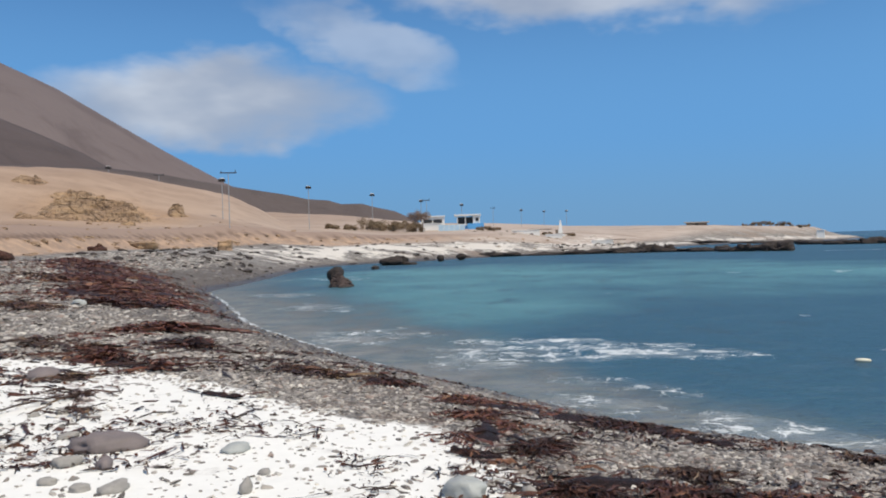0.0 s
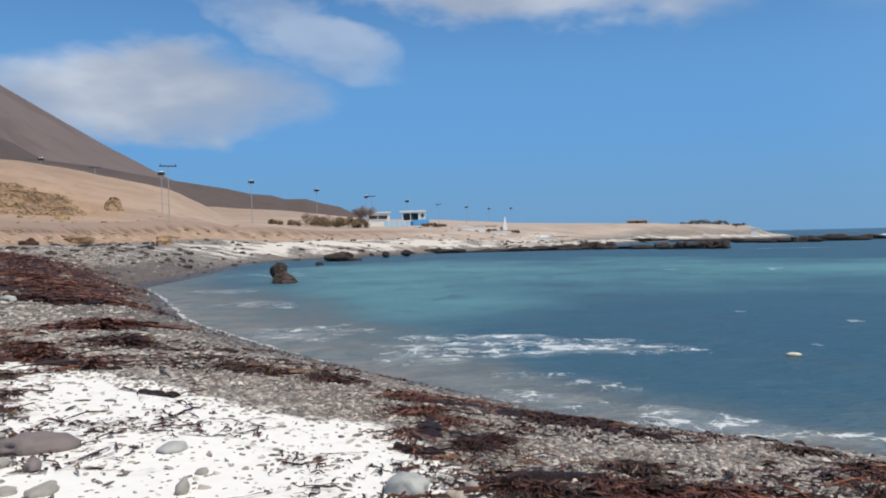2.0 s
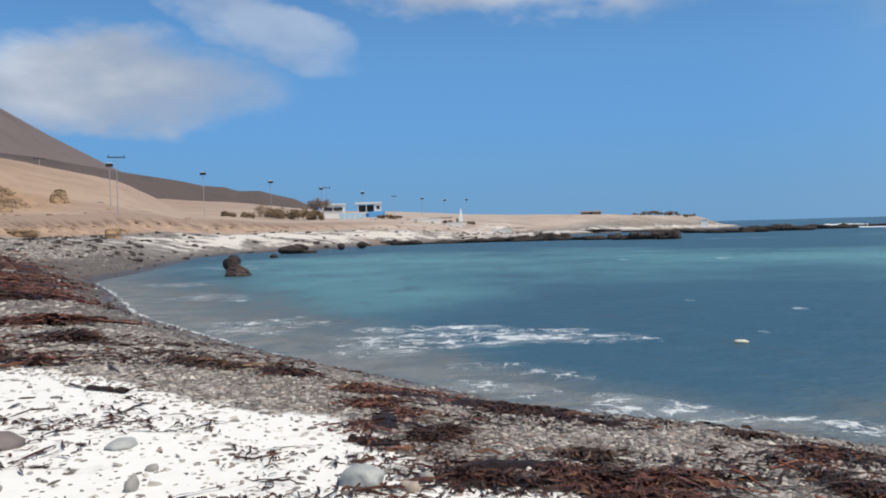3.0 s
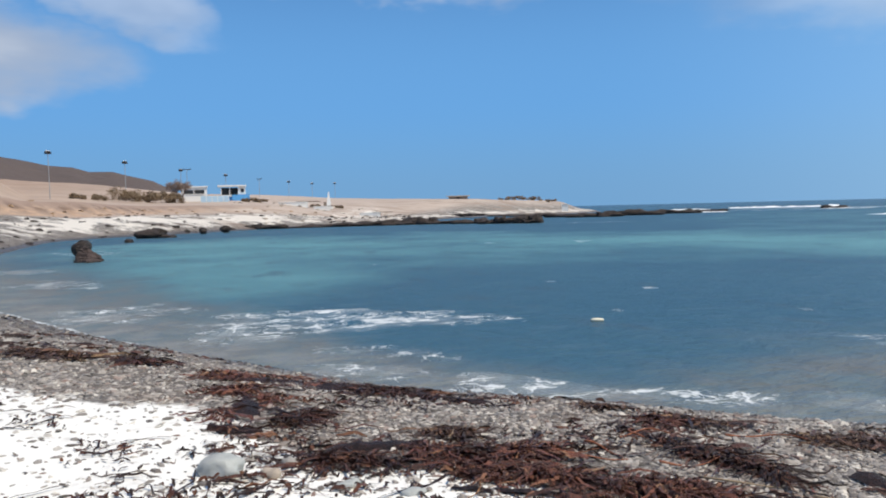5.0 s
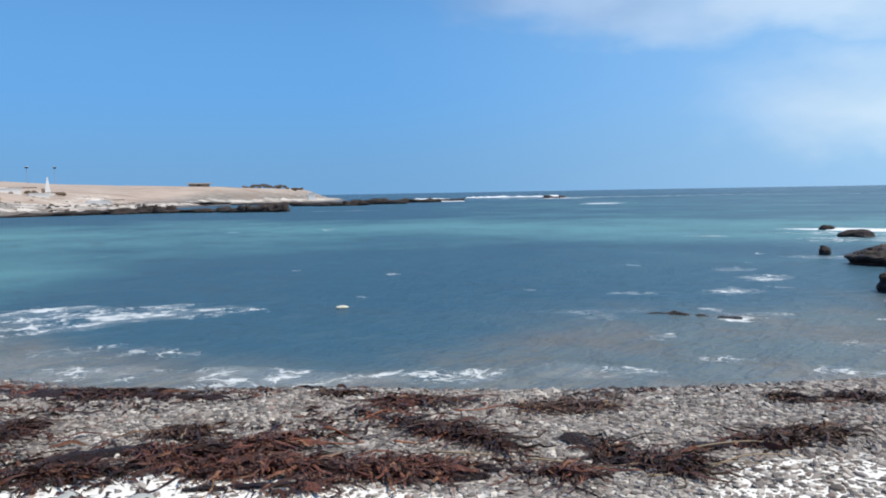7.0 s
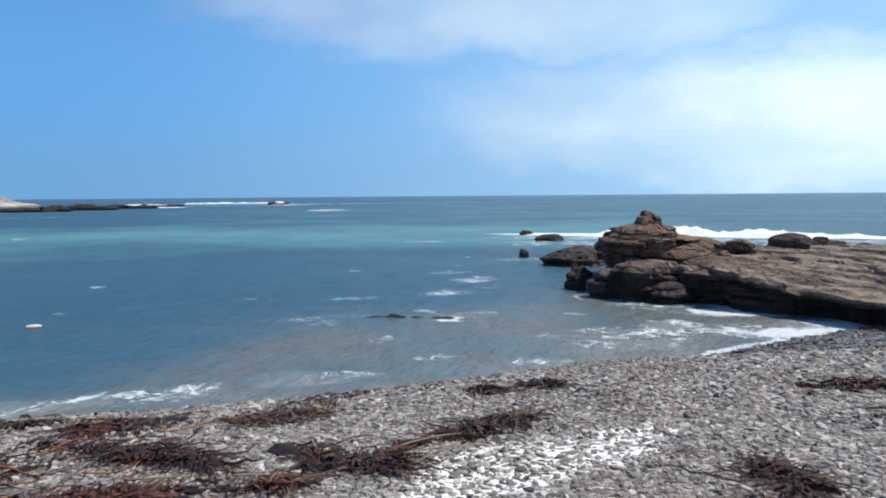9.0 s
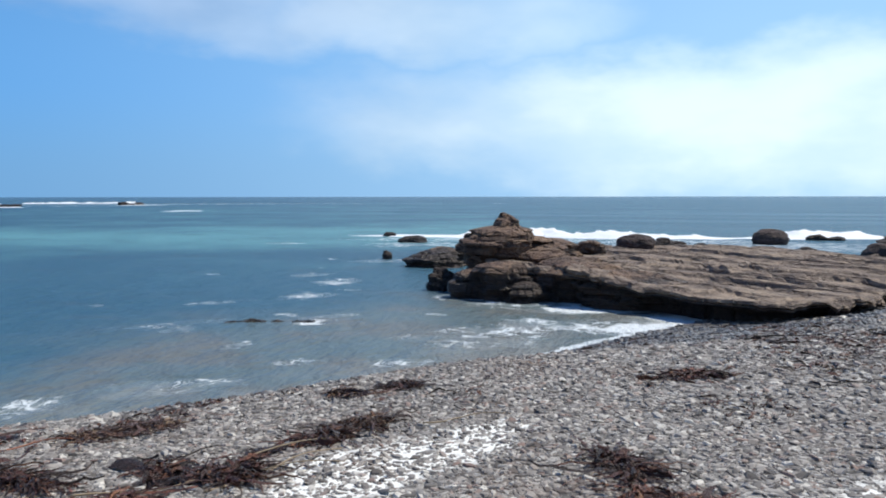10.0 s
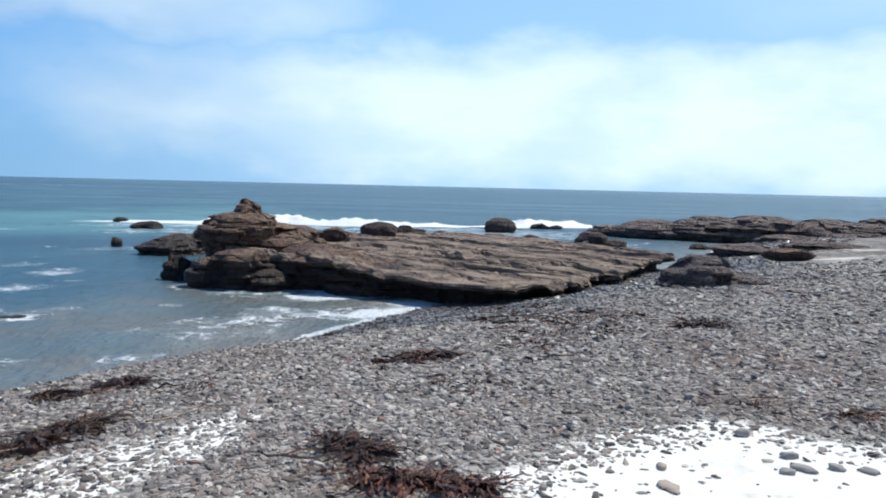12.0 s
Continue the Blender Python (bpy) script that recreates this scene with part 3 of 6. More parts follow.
KELP_SAND = [
    (KELP, -0.07, 9.24, 1.15, 8.9, 0.7), (KELP, 0.25, 8.29, 0.23, 6.83, 0.5), (KELP, 0.02, 6.49, 0.44, 6.36, 0.31), (KELP_DARK, -0.11, 6.60, 0.06, 6.48, 0.14),
    (KELP_DARK, 0.48, 6.51, 0.79, 6.89, 0.13), (KELP_DARK, 0.78, 5.65, 1.29, 5.66, 0.23), (KELP_DARK, 0.59, 5.48, 1.12, 5.15, 0.16), (KELP_BROWN, -1.93, 11.21, -1.50, 10.88, 0.43),
    (KELP_BROWN, -1.21, 10.84, -0.77, 10.48, 0.42), (KELP_DARK, -3.38, 9.49, -2.58, 8.97, 0.17), (KELP_BROWN, -3.01, 7.29, -2.51, 7.05, 0.17), (KELP_BROWN, -1.41, 6.76, -1.19, 6.58, 0.12),
    (KELP_BROWN, -0.82, 5.90, -0.55, 5.74, 0.13), (KELP_BROWN, -2.75, 6.25, -2.11, 5.97, 0.15), (KELP_DARK, -1.17, 10.59, -0.72, 10.31, 0.43), (KELP_BROWN, -2.63, 11.55, -1.68, 10.90, 0.48),
]
KELP_BAND = [
    (KELP_DARK, 1.17, 8.50, 2.01, 7.83, 0.56), (KELP_DARK, 1.94, 7.78, 2.62, 6.72, 0.25), (KELP_DARK, 1.25, 5.68, 1.85, 5.66, 0.28), (KELP, 1.22, 5.06, 2.00, 4.40, 0.25),
    (KELP_DARK, 1.49, 5.29, 1.88, 5.06, 0.33), (KELP, 1.88, 5.06, 2.18, 4.94, 0.25), (KELP, 1.30, 4.56, 1.93, 4.10, 0.14), (KELP_DARK, 3.00, 5.41, 3.10, 4.89, 0.16),
    (KELP_BROWN, 2.46, 5.34, 2.96, 5.34, 0.20), (KELP_DARK, 3.07, 4.66, 3.24, 4.31, 0.16), (KELP, 1.96, 4.31, 2.57, 4.00, 0.30), (KELP, 2.54, 3.95, 3.05, 3.57, 0.22),
    (KELP, 1.12, 5.76, 1.50, 5.25, 0.19), (KELP, 1.48, 5.30, 1.88, 4.61, 0.26), (KELP, 1.81, 4.54, 2.43, 3.94, 0.26), (KELP, 2.43, 3.94, 2.78, 3.51, 0.24),
    (KELP, 2.82, 3.66, 3.17, 3.23, 0.14), (KELP_BROWN, 2.46, 5.29, 2.97, 5.27, 0.20), (KELP_BROWN, 1.53, 5.99, 1.84, 5.72, 0.18),
]
KELP_RIDGE = [
    (KELP, 3.31, 5.58, 4.05, 5.20, 0.35), (KELP_DARK, 3.21, 4.30, 3.21, 3.74, 0.09), (KELP_BROWN, 3.24, 6.47, 3.69, 5.56, 0.33),
    (KELP_BROWN, 3.60, 5.51, 3.87, 5.00, 0.25), (KELP_DARK, 3.70, 3.74, 3.66, 3.33, 0.23), (KELP_DARK, 3.47, 3.33, 3.83, 2.88, 0.22), (KELP_DARK, 4.20, 3.06, 4.72, 2.80, 0.19),
    (KELP_BROWN, 4.60, 2.81, 5.00, 2.65, 0.11), (KELP_DARK, 6.39, 3.28, 6.66, 3.02, 0.27), (KELP_BROWN, 6.01, 3.66, 6.08, 3.30, 0.28), 
    (KELP, 3.98, 2.98, 4.57, 2.94, 0.10), (KELP_BROWN, 4.58, 3.03, 5.21, 2.67, 0.13), (KELP, 7.36, 1.05, 7.52, 0.64, 0.27),
]
KELP_EAST = [
    (KELP_DARK, 7.60, 0.68, 7.63, 0.29, 0.16), (KELP_DARK, 5.02, 0.97, 4.67, 0.65, 0.11), (KELP_DARK, 6.46, 3.35, 6.51, 3.01, 0.24),
    (KELP_BROWN, 6.33, 4.26, 6.23, 3.31, 0.48), (KELP_BROWN, 8.01, 2.51, 8.23, 2.25, 0.29), (KELP_BROWN, 4.05, 4.51, 4.62, 4.32, 0.40), (KELP, 4.31, 0.61, 4.20, -0.04, 0.14),
    (KELP, 5.79, -2.64, 5.79, -2.94, 0.22), (KELP_DARK, 6.06, -1.83, 6.06, -2.13, 0.15), (KELP_DARK, 9.69, -2.35, 9.81, -2.79, 0.26),
]
KELP_HEAPS = KELP_WEST + KELP_SAND + KELP_BAND + KELP_RIDGE + KELP_EAST


def build_ground():
    x, y, faces, middle = polar_grid(0.7, 4800, 1.017)
    z, s = land_height(x, y)
    r, az = np.hypot(x, y), np.degrees(np.arctan2(x, y))
    sand = np.zeros(x.shape)
    for area in SAND_AREAS:
        sand = np.maximum(sand, smooth01(outline_distance(x, y, area), -0.75, 0.9))
    west = smooth01(az, -4, -16)
    far = smooth01(r, 78 - 20 * west, 96 - 28 * west) * smooth01(az, 60, 30) + smooth01(r, 110, 150) * (1 - smooth01(az, 60, 30))
    far = far * smooth01(s, 9 + 7.5 * west, 17 + 1.2 * west)
    pale = smooth01(s, 19 + 30 * smooth01(az, 4, 12), 12) * smooth01(s, 0.3, 2.0) * smooth01(r, 72, 90) * (0.8 + 0.2 * smooth01(az, -22, -10)) * smooth01(az, 60, 40)
    pale = np.maximum(pale * (0.50 + 0.12 * smooth01(az, 4, 14)), 0.5 * smooth01(outline_distance(x, y, INLET_SAND), -0.5, 0.8))
    pale = pale * (1 - 0.75 * smooth01(az, 10, 17) * smooth01(s, 5, 12))
    pale = np.maximum(pale, 0.74 * smooth01(outline_distance(x, y, WHITE_SHORE), -2.0, 2.5))
    tan = smooth01(s, 15.5, 17.4) * smooth01(s, 21.2, 20.5) * smooth01(r, 58, 72) * smooth01(az, 6, -3)
    ochre = np.exp(-(((x + 54) / 10.0) ** 2 + ((y - 122) / 7.0) ** 2))
    bank = smooth01(s, 20.6, 21.3) * smooth01(s, 26.0, 23.6) * smooth01(r, 56, 66) * smooth01(az, 8, -2)
    scarp = smooth01(np.abs(s - 20.6), 0.9, 0.25) * smooth01(r, 54, 62) * smooth01(az, 4, -4)
    point = smooth01(az, -3, 4) * smooth01(r, 110, 130) * smooth01(s, 70, 40) * smooth01(az, 60, 40)
    apron = smooth01(s + 0.6 * fbm(x * 0.3, y * 0.3, 0, 3, 9), 5.2, 3.4) * smooth01(y, 13, 20) * smooth01(y, 84, 66)
    weed = np.zeros(x.shape)
    for _, ax, ay, bx, by, wide in KELP_HEAPS:
        dx, dy = bx - ax, by - ay
        t = np.clip(((x - ax) * dx + (y - ay) * dy) / (dx * dx + dy * dy), 0, 1)
        weed = np.maximum(weed, smooth01(np.hypot(x - ax - t * dx, y - ay - t * dy) / wide, 0.9, 0.1))
    ob = mesh_object("ground", np.stack([x, y, z], 1), faces.tolist() + middle, GROUND, attrs={"sand": sand, "shore": s, "far": np.clip(far, 0, 1), "pale": pale, "ochre": ochre, "weed": weed, "bank": bank, "scarp": scarp, "tan": tan, "apron": apron, "point": point})
    return tagged(ob, "shelving beach of white shell sand and grey shingle running back to tan desert", "ground", kind="structure")


# the places where foam lies: x, y, half length, half width, turn, strength
FOAM_BAY = [
    (3.0, 20.0, 3.4, 0.9, -24, 0.85), (4.8, 17.9, 2.6, 0.7, -18, 1.0), (2.2, 18.6, 2.8, 1.3, -28, 0.72), (0.6, 18.0, 2.0, 1.2, -35, 0.45), (3.0, 14.0, 1.8, 1.0, -38, 0.36),
    (4.5, 10.6, 1.6, 0.7, -42, 0.55), (6.1, 9.3, 1.6, 0.6, -40, 0.66), (8.0, 8.0, 1.3, 0.6, -38, 0.5), (2.4, 12.6, 1.8, 0.5, -42, 0.42), (14.5, 8.9, 1.0, 0.7, -50, 0.95),
    (17.5, 11.4, 0.9, 0.6, -50, 0.7), (20.8, 12.4, 1.1, 0.8, -50, 0.7), (11.9, 10.9, 0.4, 0.4, 0, 0.8), (13.2, 4.9, 1.6, 0.6, -35, 0.45),
]
FOAM_ROCKS = [
    (16.4, 2.5, 2.4, 1.0, -32, 1.1), (15.6, 3.7, 2.6, 1.3, -35, 0.8), (18.3, 3.9, 1.6, 0.7, -70, 1.15), (18.3, 5.6, 1.3, 0.7, -80, 0.75), (19.0, 7.6, 1.0, 0.8, -80, 0.7),
    (14.4, 5.6, 2.0, 0.9, -35, 0.5), (17.4, 1.7, 1.2, 0.7, -35, 1.25), (22.5, 14.5, 1.2, 0.6, -60, 0.5), (29, 14.2, 2.5, 0.9, -60, 0.55), (40, 17, 6, 2.0, -60, 0.6),
    (37, 26, 1.6, 0.6, -60, 0.75), (46, 10, 16, 3.0, -80, 0.8), (44, 0, 8, 3.5, -80, 0.65), (38, -5, 5, 1.5, -50, 0.4),
]
FOAM_OFF = [
    (60, 108, 9, 2.0, -20, 0.4), (140, 235, 40, 6, -35, 0.75), (190, 200, 60, 8, -40, 0.8), (230, 190, 60, 7, -40, 0.75), (160, 180, 26, 2.5, -40, 0.7),
    (250, 120, 50, 3, -55, 0.5), (12.5, 11.6, 1.6, 0.5, -30, 0.3), (16, 13, 1.2, 0.6, -30, 0.35), (-6, 34, 3.0, 1.6, -60, 0.4), (-9, 44, 3, 2.0, -60, 0.45),
    (-2.4, 23, 2.6, 1.6, -60, 0.45), (-9.5, 62, 4, 3, -60, 0.4),
]
FOAMS = FOAM_BAY + FOAM_ROCKS + FOAM_OFF


_rnd = random.Random(4)
for _ in range(13):  # small scraps of foam about the rocks and down the bay
    a, r = radians(_rnd.uniform(50, 78)), _rnd.uniform(11, 26)
    FOAMS.append((r * math.sin(a), r * math.cos(a), _rnd.uniform(0.25, 0.6), _rnd.uniform(0.2, 0.45), -35 + _rnd.uniform(-20, 20), _rnd.uniform(0.4, 0.65)))
for _ in range(14):
    a, r = radians(_rnd.uniform(5, 60)), _rnd.uniform(14, 60)
    FOAMS.append((r * math.sin(a), r * math.cos(a), 0.009 * r, 0.012 * r, -35, _rnd.uniform(0.5, 0.8)))


def build_water():
    x, y, faces, _ = polar_grid(3.0, 4900, 1.02, fine=0.35, coarse=5.0)
    s = -outline_distance(x, y, SHORE_LINE)
    r, az = np.hypot(x, y), np.degrees(np.arctan2(x, y))
    wide = r * (1 + 0.22 * fbm(x * 0.035, y * 0.035, 0, 3, 14))
    lee = smooth01(az, 2, 30)
    turq = smooth01(wide, 12 + 7 * lee, 34 + 26 * lee) * smooth01(wide, 106, 60) * smooth01(az, 95, 65) * (1 - 0.22 * smooth01(az, 0, 18) * smooth01(az, 42, 24))
    turq = turq * (0.40 + 0.60 * smooth01(az, -15, -1))
    turq = np.maximum(turq, 0.52 * smooth01(r, 13, 44) * smooth01(r, 600, 150) * smooth01(az, 20, 45) * (0.35 + 0.65 * smooth01(az, 82, 66)))
    turq = turq * (0.75 + 0.25 * fbm(x * 0.03, y * 0.03, 0, 3, 2))
    shallow = 0.9 * smooth01(s, 4.0 + 5.0 * np.maximum(smooth01(az, 30, 55), smooth01(az, 14, 0)), 0.3) * smooth01(r, 70, 20) + (0.08 + 0.72 * smooth01(az, 24, 52)) * smooth01(r, 32, 12) * smooth01(s, 14, 2) + 0.5 * smooth01(az, 2, -8) * smooth01(s, 13, 1) * smooth01(r, 75, 40)
    offing = smooth01(r, 45, 120) * smooth01(az, 45, 65)
    foam = np.zeros(x.shape)
    wx, wy = fbm(x * 0.6, y * 0.6, 0, 4, 31), fbm(x * 0.6, y * 0.6, 5, 4, 37)
    for cx, cy, a, b, turn, strength in FOAMS:
        c, n = math.cos(radians(turn)), math.sin(radians(turn))
        px, py = x - cx + 1.1 * b * wx, y - cy + 1.1 * b * wy
        u, v = (px * c + py * n) / a, (-px * n + py * c) / b
        foam = np.maximum(foam, strength * smooth01(u * u + v * v, 1.5, 0.1))
    swash = smooth01(np.abs(s - 0.12), 0.42, 0.0) * (0.62 + 0.4 * fbm(x * 0.25, y * 0.25, 0, 3, 4) + 0.34 * smooth01(x, 8, 12) + 0.26 * smooth01(x, 4, 0)) * smooth01(r, 75, 45)
    milk = smooth01(s, 2.6 + 1.6 * smooth01(az, 14, 4), 0.0) * smooth01(r, 90, 40)
    z = 0.03 * fbm(x * 0.25, y * 0.4, 0, 3, 7) * smooth01(s, 0.5, 6) * smooth01(r, 300, 60)
    z = np.maximum(z, -0.02)
    keep = (s[faces] > -1.5).any(1)
    ob = mesh_object("water", np.stack([x, y, z], 1), faces[keep], WATER, attrs={"turq": turq, "shallow": np.clip(shallow, 0, 1), "foam": foam, "swash": swash, "milk": milk, "open": offing})
    return tagged(ob, "clear turquoise and blue sea with lacy white foam along the shore", "water", kind="structure")


ground = build_ground()
water = build_water()


def build_range(name, r0, depth, az, el, mat, label, seed, rough=0.05, step=0.25):
    """A range of hills: its skyline as azimuths and elevations seen from the beach."""
    a = np.arange(az[0], az[-1] + step, step)
    e = np.interp(a, az, el)
    rows = np.linspace(-1, 1, 33)
    aa, vv = np.meshgrid(np.radians(a), rows, indexing="ij")
    crest = (np.tan(np.radians(e)) * r0)[:, None]
    rr = r0 + vv * depth * (0.35 + crest / max(crest.max(), 1.0))
    x, y = rr * np.sin(aa), rr * np.cos(aa)
    n = fbm(x * 0.006, y * 0.006, 0, 5, seed)
    ridged = 1 - np.abs(fbm(x * 0.012, y * 0.012, 0, 4, seed + 9))
    z = crest * (1 - np.abs(vv) ** 1.15) * (1 + rough * n * (np.abs(vv) + 0.25)) + crest * rough * (ridged - 0.8) * np.abs(vv) - 6 * np.abs(vv) + 3
    k, m = aa.shape
    i, j = np.meshgrid(np.arange(k - 1), np.arange(m - 1), indexing="ij")
    faces = np.stack([i * m + j, (i + 1) * m + j, (i + 1) * m + j + 1, i * m + j + 1], -1).reshape(-1, 4)
    ob = mesh_object(name, np.stack([x, y, z], -1).reshape(-1, 3), faces, mat)
    return tagged(ob, label, "hill", kind="structure")


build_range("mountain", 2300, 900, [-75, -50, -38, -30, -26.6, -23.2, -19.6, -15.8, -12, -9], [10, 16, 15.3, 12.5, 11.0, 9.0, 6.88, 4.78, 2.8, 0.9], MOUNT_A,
            "steep bare desert mountain of brown scree, tinted mauve for distance haze", 11)
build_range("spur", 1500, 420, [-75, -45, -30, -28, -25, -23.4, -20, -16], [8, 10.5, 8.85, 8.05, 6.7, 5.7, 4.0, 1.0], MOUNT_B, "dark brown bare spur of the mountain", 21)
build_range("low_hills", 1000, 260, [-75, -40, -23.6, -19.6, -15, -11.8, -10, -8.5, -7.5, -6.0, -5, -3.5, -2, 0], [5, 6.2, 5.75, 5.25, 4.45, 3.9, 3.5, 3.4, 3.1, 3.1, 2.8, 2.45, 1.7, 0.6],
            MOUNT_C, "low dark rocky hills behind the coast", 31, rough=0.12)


# ---------------------------------------------------------------- rocks
def ground_z(x, y):
    z, _ = land_height(np.array([float(x)]), np.array([float(y)]))
    return float(z[0])


def rock(name, at, size, turn, mat, label, seed, sub=4, power=2.6, rough=0.22, layers=0.06, lean=(0.0, 0.0), parent=None, category="rock"):
    """A weathered boulder: a rounded block, broken by noise and stepped by its bedding."""
    bm = bmesh.new()
    bmesh.ops.create_icosphere(bm, subdivisions=sub, radius=1.0)
    v = np.array([p.co for p in bm.verts])
    n = (np.abs(v) ** power).sum(1) ** (-1.0 / power)
    v = v * n[:, None]
    big = fbm(v[:, 0] * 1.1 + seed, v[:, 1] * 1.1, v[:, 2] * 1.1, 3, seed)
    mid = fbm(v[:, 0] * 3.0, v[:, 1] * 3.0 + seed, v[:, 2] * 4.0, 4, seed + 5)
    bed = np.abs(fbm(v[:, 0] * 0.7, v[:, 1] * 0.7, v[:, 2] * 6.0 + seed, 2, seed + 3))
    v = v * (1 + rough * 1.2 * big + rough * 0.55 * mid - layers * 2.2 * np.maximum(0, 0.25 - bed) * 4 * 0.5)[:, None]
    v = v * np.array(size) / 2
    v[:, 0] += lean[0] * v[:, 2]
    v[:, 1] += lean[1] * v[:, 2]
    for p, c in zip(bm.verts, v):
        p.co = c
    ob = part(name, bm, mat, parent, smooth=True)
    ob.matrix_basis = pose(*at, 0, 0, turn)
    if parent is None:
        tagged(ob, label, category)
    elif label:
        tagged(ob, label)
    return ob


def bedding(x, y, seed, wide=1.15, step=0.11):
    """Relief of beds that crop out in low scarps facing the beach, and dip gently away from it."""
    u = 0.80 * x - 0.60 * y
    v = 0.60 * x + 0.80 * y
    w = u / wide + 0.55 * fbm(u * 0.20, v * 0.10, 0, 4, seed) + 0.16 * fbm(u * 0.9, v * 0.35, 0, 4, seed + 1)
    n = np.floor(w)
    f = w - n
    tall = 0.35 + 1.3 * np.abs(value_noise(n * 3.7, v * 0.16, np.zeros_like(v), seed + 2))
    saw = smooth01(f, 0.0, 0.09) * (1 - 0.9 * np.clip((f - 0.09) / 0.91, 0, 1)) * tall
    w2 = u / 0.33 + 1.1 * fbm(u * 0.5, v * 0.22, 0, 4, seed + 5)
    f2 = w2 - np.floor(w2)
    fine = smooth01(f2, 0.0, 0.2) * (1 - f2)
    crack = smooth01(np.abs(fbm(v * 0.55, u * 0.3, 4, 4, seed + 7)), 0.05, 0.0)
    patch = smooth01(fbm(u * 0.25, v * 0.16, 7, 3, seed + 9), -0.25, 0.3)
    # blocks between joints, some of them plucked out
    rng = np.random.default_rng(seed)
    su, sv = rng.uniform(8, 32, 420), rng.uniform(4, 28, 420)
    lift = np.where(rng.random(420) < 0.10, -0.07, rng.normal(0.0, 0.026, 420))
    near = np.full(u.shape, 1e9)
    next_near = np.full(u.shape, 1e9)
    block = np.zeros(u.shape)
    bu, bv = u + 0.35 * fbm(x * 0.8, y * 0.8, 2, 3, seed + 11), v + 0.35 * fbm(x * 0.8, y * 0.8, 6, 3, seed + 12)
    for p, q, h in zip(su, sv, lift):
        d = np.hypot((bu - p) / 0.75, (bv - q) / 1.7)
        closer = d < near
        next_near = np.where(closer, near, np.minimum(next_near, d))
        block = np.where(closer, h, block)
        near = np.where(closer, d, near)
    block = block - 0.05 * smooth01(next_near - near, 0.10, 0.0)
    return step * saw + block + 0.03 * fine * patch + 0.09 * fbm(x * 0.7, y * 0.7, 0, 4, seed + 3) - 0.07 * crack


def shelf(name, outline, top, foot, mat, label, seed, under=0.25, spacing=0.09):
    """A flat-lying bed of rock with a broken rim: top(x, y) gives its surface."""
    rim = rounded(outline, 2)
    step = np.linalg.norm(np.roll(rim, -1, 0) - rim, axis=1)
    along = np.concatenate([[0], np.cumsum(step)])
    count = int(along[-1] / spacing)
    q = np.linspace(0, along[-1], count, endpoint=False)
    closed = np.vstack([rim, rim[:1]])
    px, py = np.interp(q, along, closed[:, 0]), np.interp(q, along, closed[:, 1])
    cx, cy = px.mean(), py.mean()
    blocks = np.random.default_rng(seed).normal(0, 0.16, 200)
    block = blocks[np.floor(q / 0.9 + 1.2 * fbm(q * 0.4, 0.0, 0, 2, seed + 20)).astype(int) % 200]
    wob = 0.30 * fbm(px * 0.7, py * 0.7, 0, 4, seed) + 0.10 * fbm(px * 3, py * 3, 0, 3, seed + 2) + block
    d = np.hypot(px - cx, py - cy)
    px, py = px + (px - cx) / d * wob, py + (py - cy) / d * wob

    def surface(x, y):
        return top(x, y) + bedding(x, y, seed)
    verts = []
    lip = surface(px, py)
    for zf, pull in ((0.0, under), (0.35, under * 0.95), (0.55, under * 1.05), (0.70, under * 0.95), (0.77, under * 0.4), (0.80, 0.06), (0.84, 0.02), (0.86, 0.13), (0.89, 0.10), (0.91, 0.0), (0.98, 0.02)):
        jut = 0.16 * fbm(px * 2.2, py * 2.2, zf * 5, 4, seed + 4)
        x, y = px - (px - cx) / d * (pull - jut), py - (py - cy) / d * (pull - jut)
        verts.append(np.stack([x, y, foot + (lip - foot) * zf], 1))
    sides = np.vstack(verts)
    rows = len(verts)
    i, j = np.meshgrid(np.arange(rows - 1), np.arange(count), indexing="ij")
    k = (j + 1) % count
    quads = np.stack([i * count + j, i * count + k, (i + 1) * count + k, (i + 1) * count + j], -1).reshape(-1, 4)
    # the top: a grid laid along the beds, its border drawn in to the rim
    rim = verts[-1][:, :2]
    u, v = 0.80 * rim[:, 0] - 0.60 * rim[:, 1], 0.60 * rim[:, 0] + 0.80 * rim[:, 1]
    gu, gv = np.meshgrid(np.arange(u.min() - 0.1, u.max() + 0.1, 0.06), np.arange(v.min() - 0.2, v.max() + 0.2, 0.15), indexing="ij")
    x, y = (0.80 * gu + 0.60 * gv).ravel(), (-0.60 * gu + 0.80 * gv).ravel()
    inside = outline_distance(x, y, rim[::3]) > 0.02
    m = gu.shape[1]
    i, j = np.meshgrid(np.arange(gu.shape[0] - 1), np.arange(m - 1), indexing="ij")
    cells = np.stack([i * m + j, (i + 1) * m + j, (i + 1) * m + j + 1, i * m + j + 1], -1).reshape(-1, 4)
    cells = cells[inside[cells].any(1)]
    used = np.zeros(len(x), bool)
    used[cells] = True
    z = surface(x, y)
    for p in np.flatnonzero(used & ~inside):
        b = np.hypot(rim[:, 0] - x[p], rim[:, 1] - y[p]).argmin()
        x[p], y[p], z[p] = verts[-1][b]
    number = np.cumsum(used) - 1
    top_verts = np.stack([x, y, z], 1)[used]
    faces = quads.tolist() + (number[cells] + len(sides)).tolist()
    ob = mesh_object(name, np.vstack([sides, top_verts]), faces, mat, smooth=False)
    # undercut sides in black rock: wet stone, and the overhang's shade put into colour
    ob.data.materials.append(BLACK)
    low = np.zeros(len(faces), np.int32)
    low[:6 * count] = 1
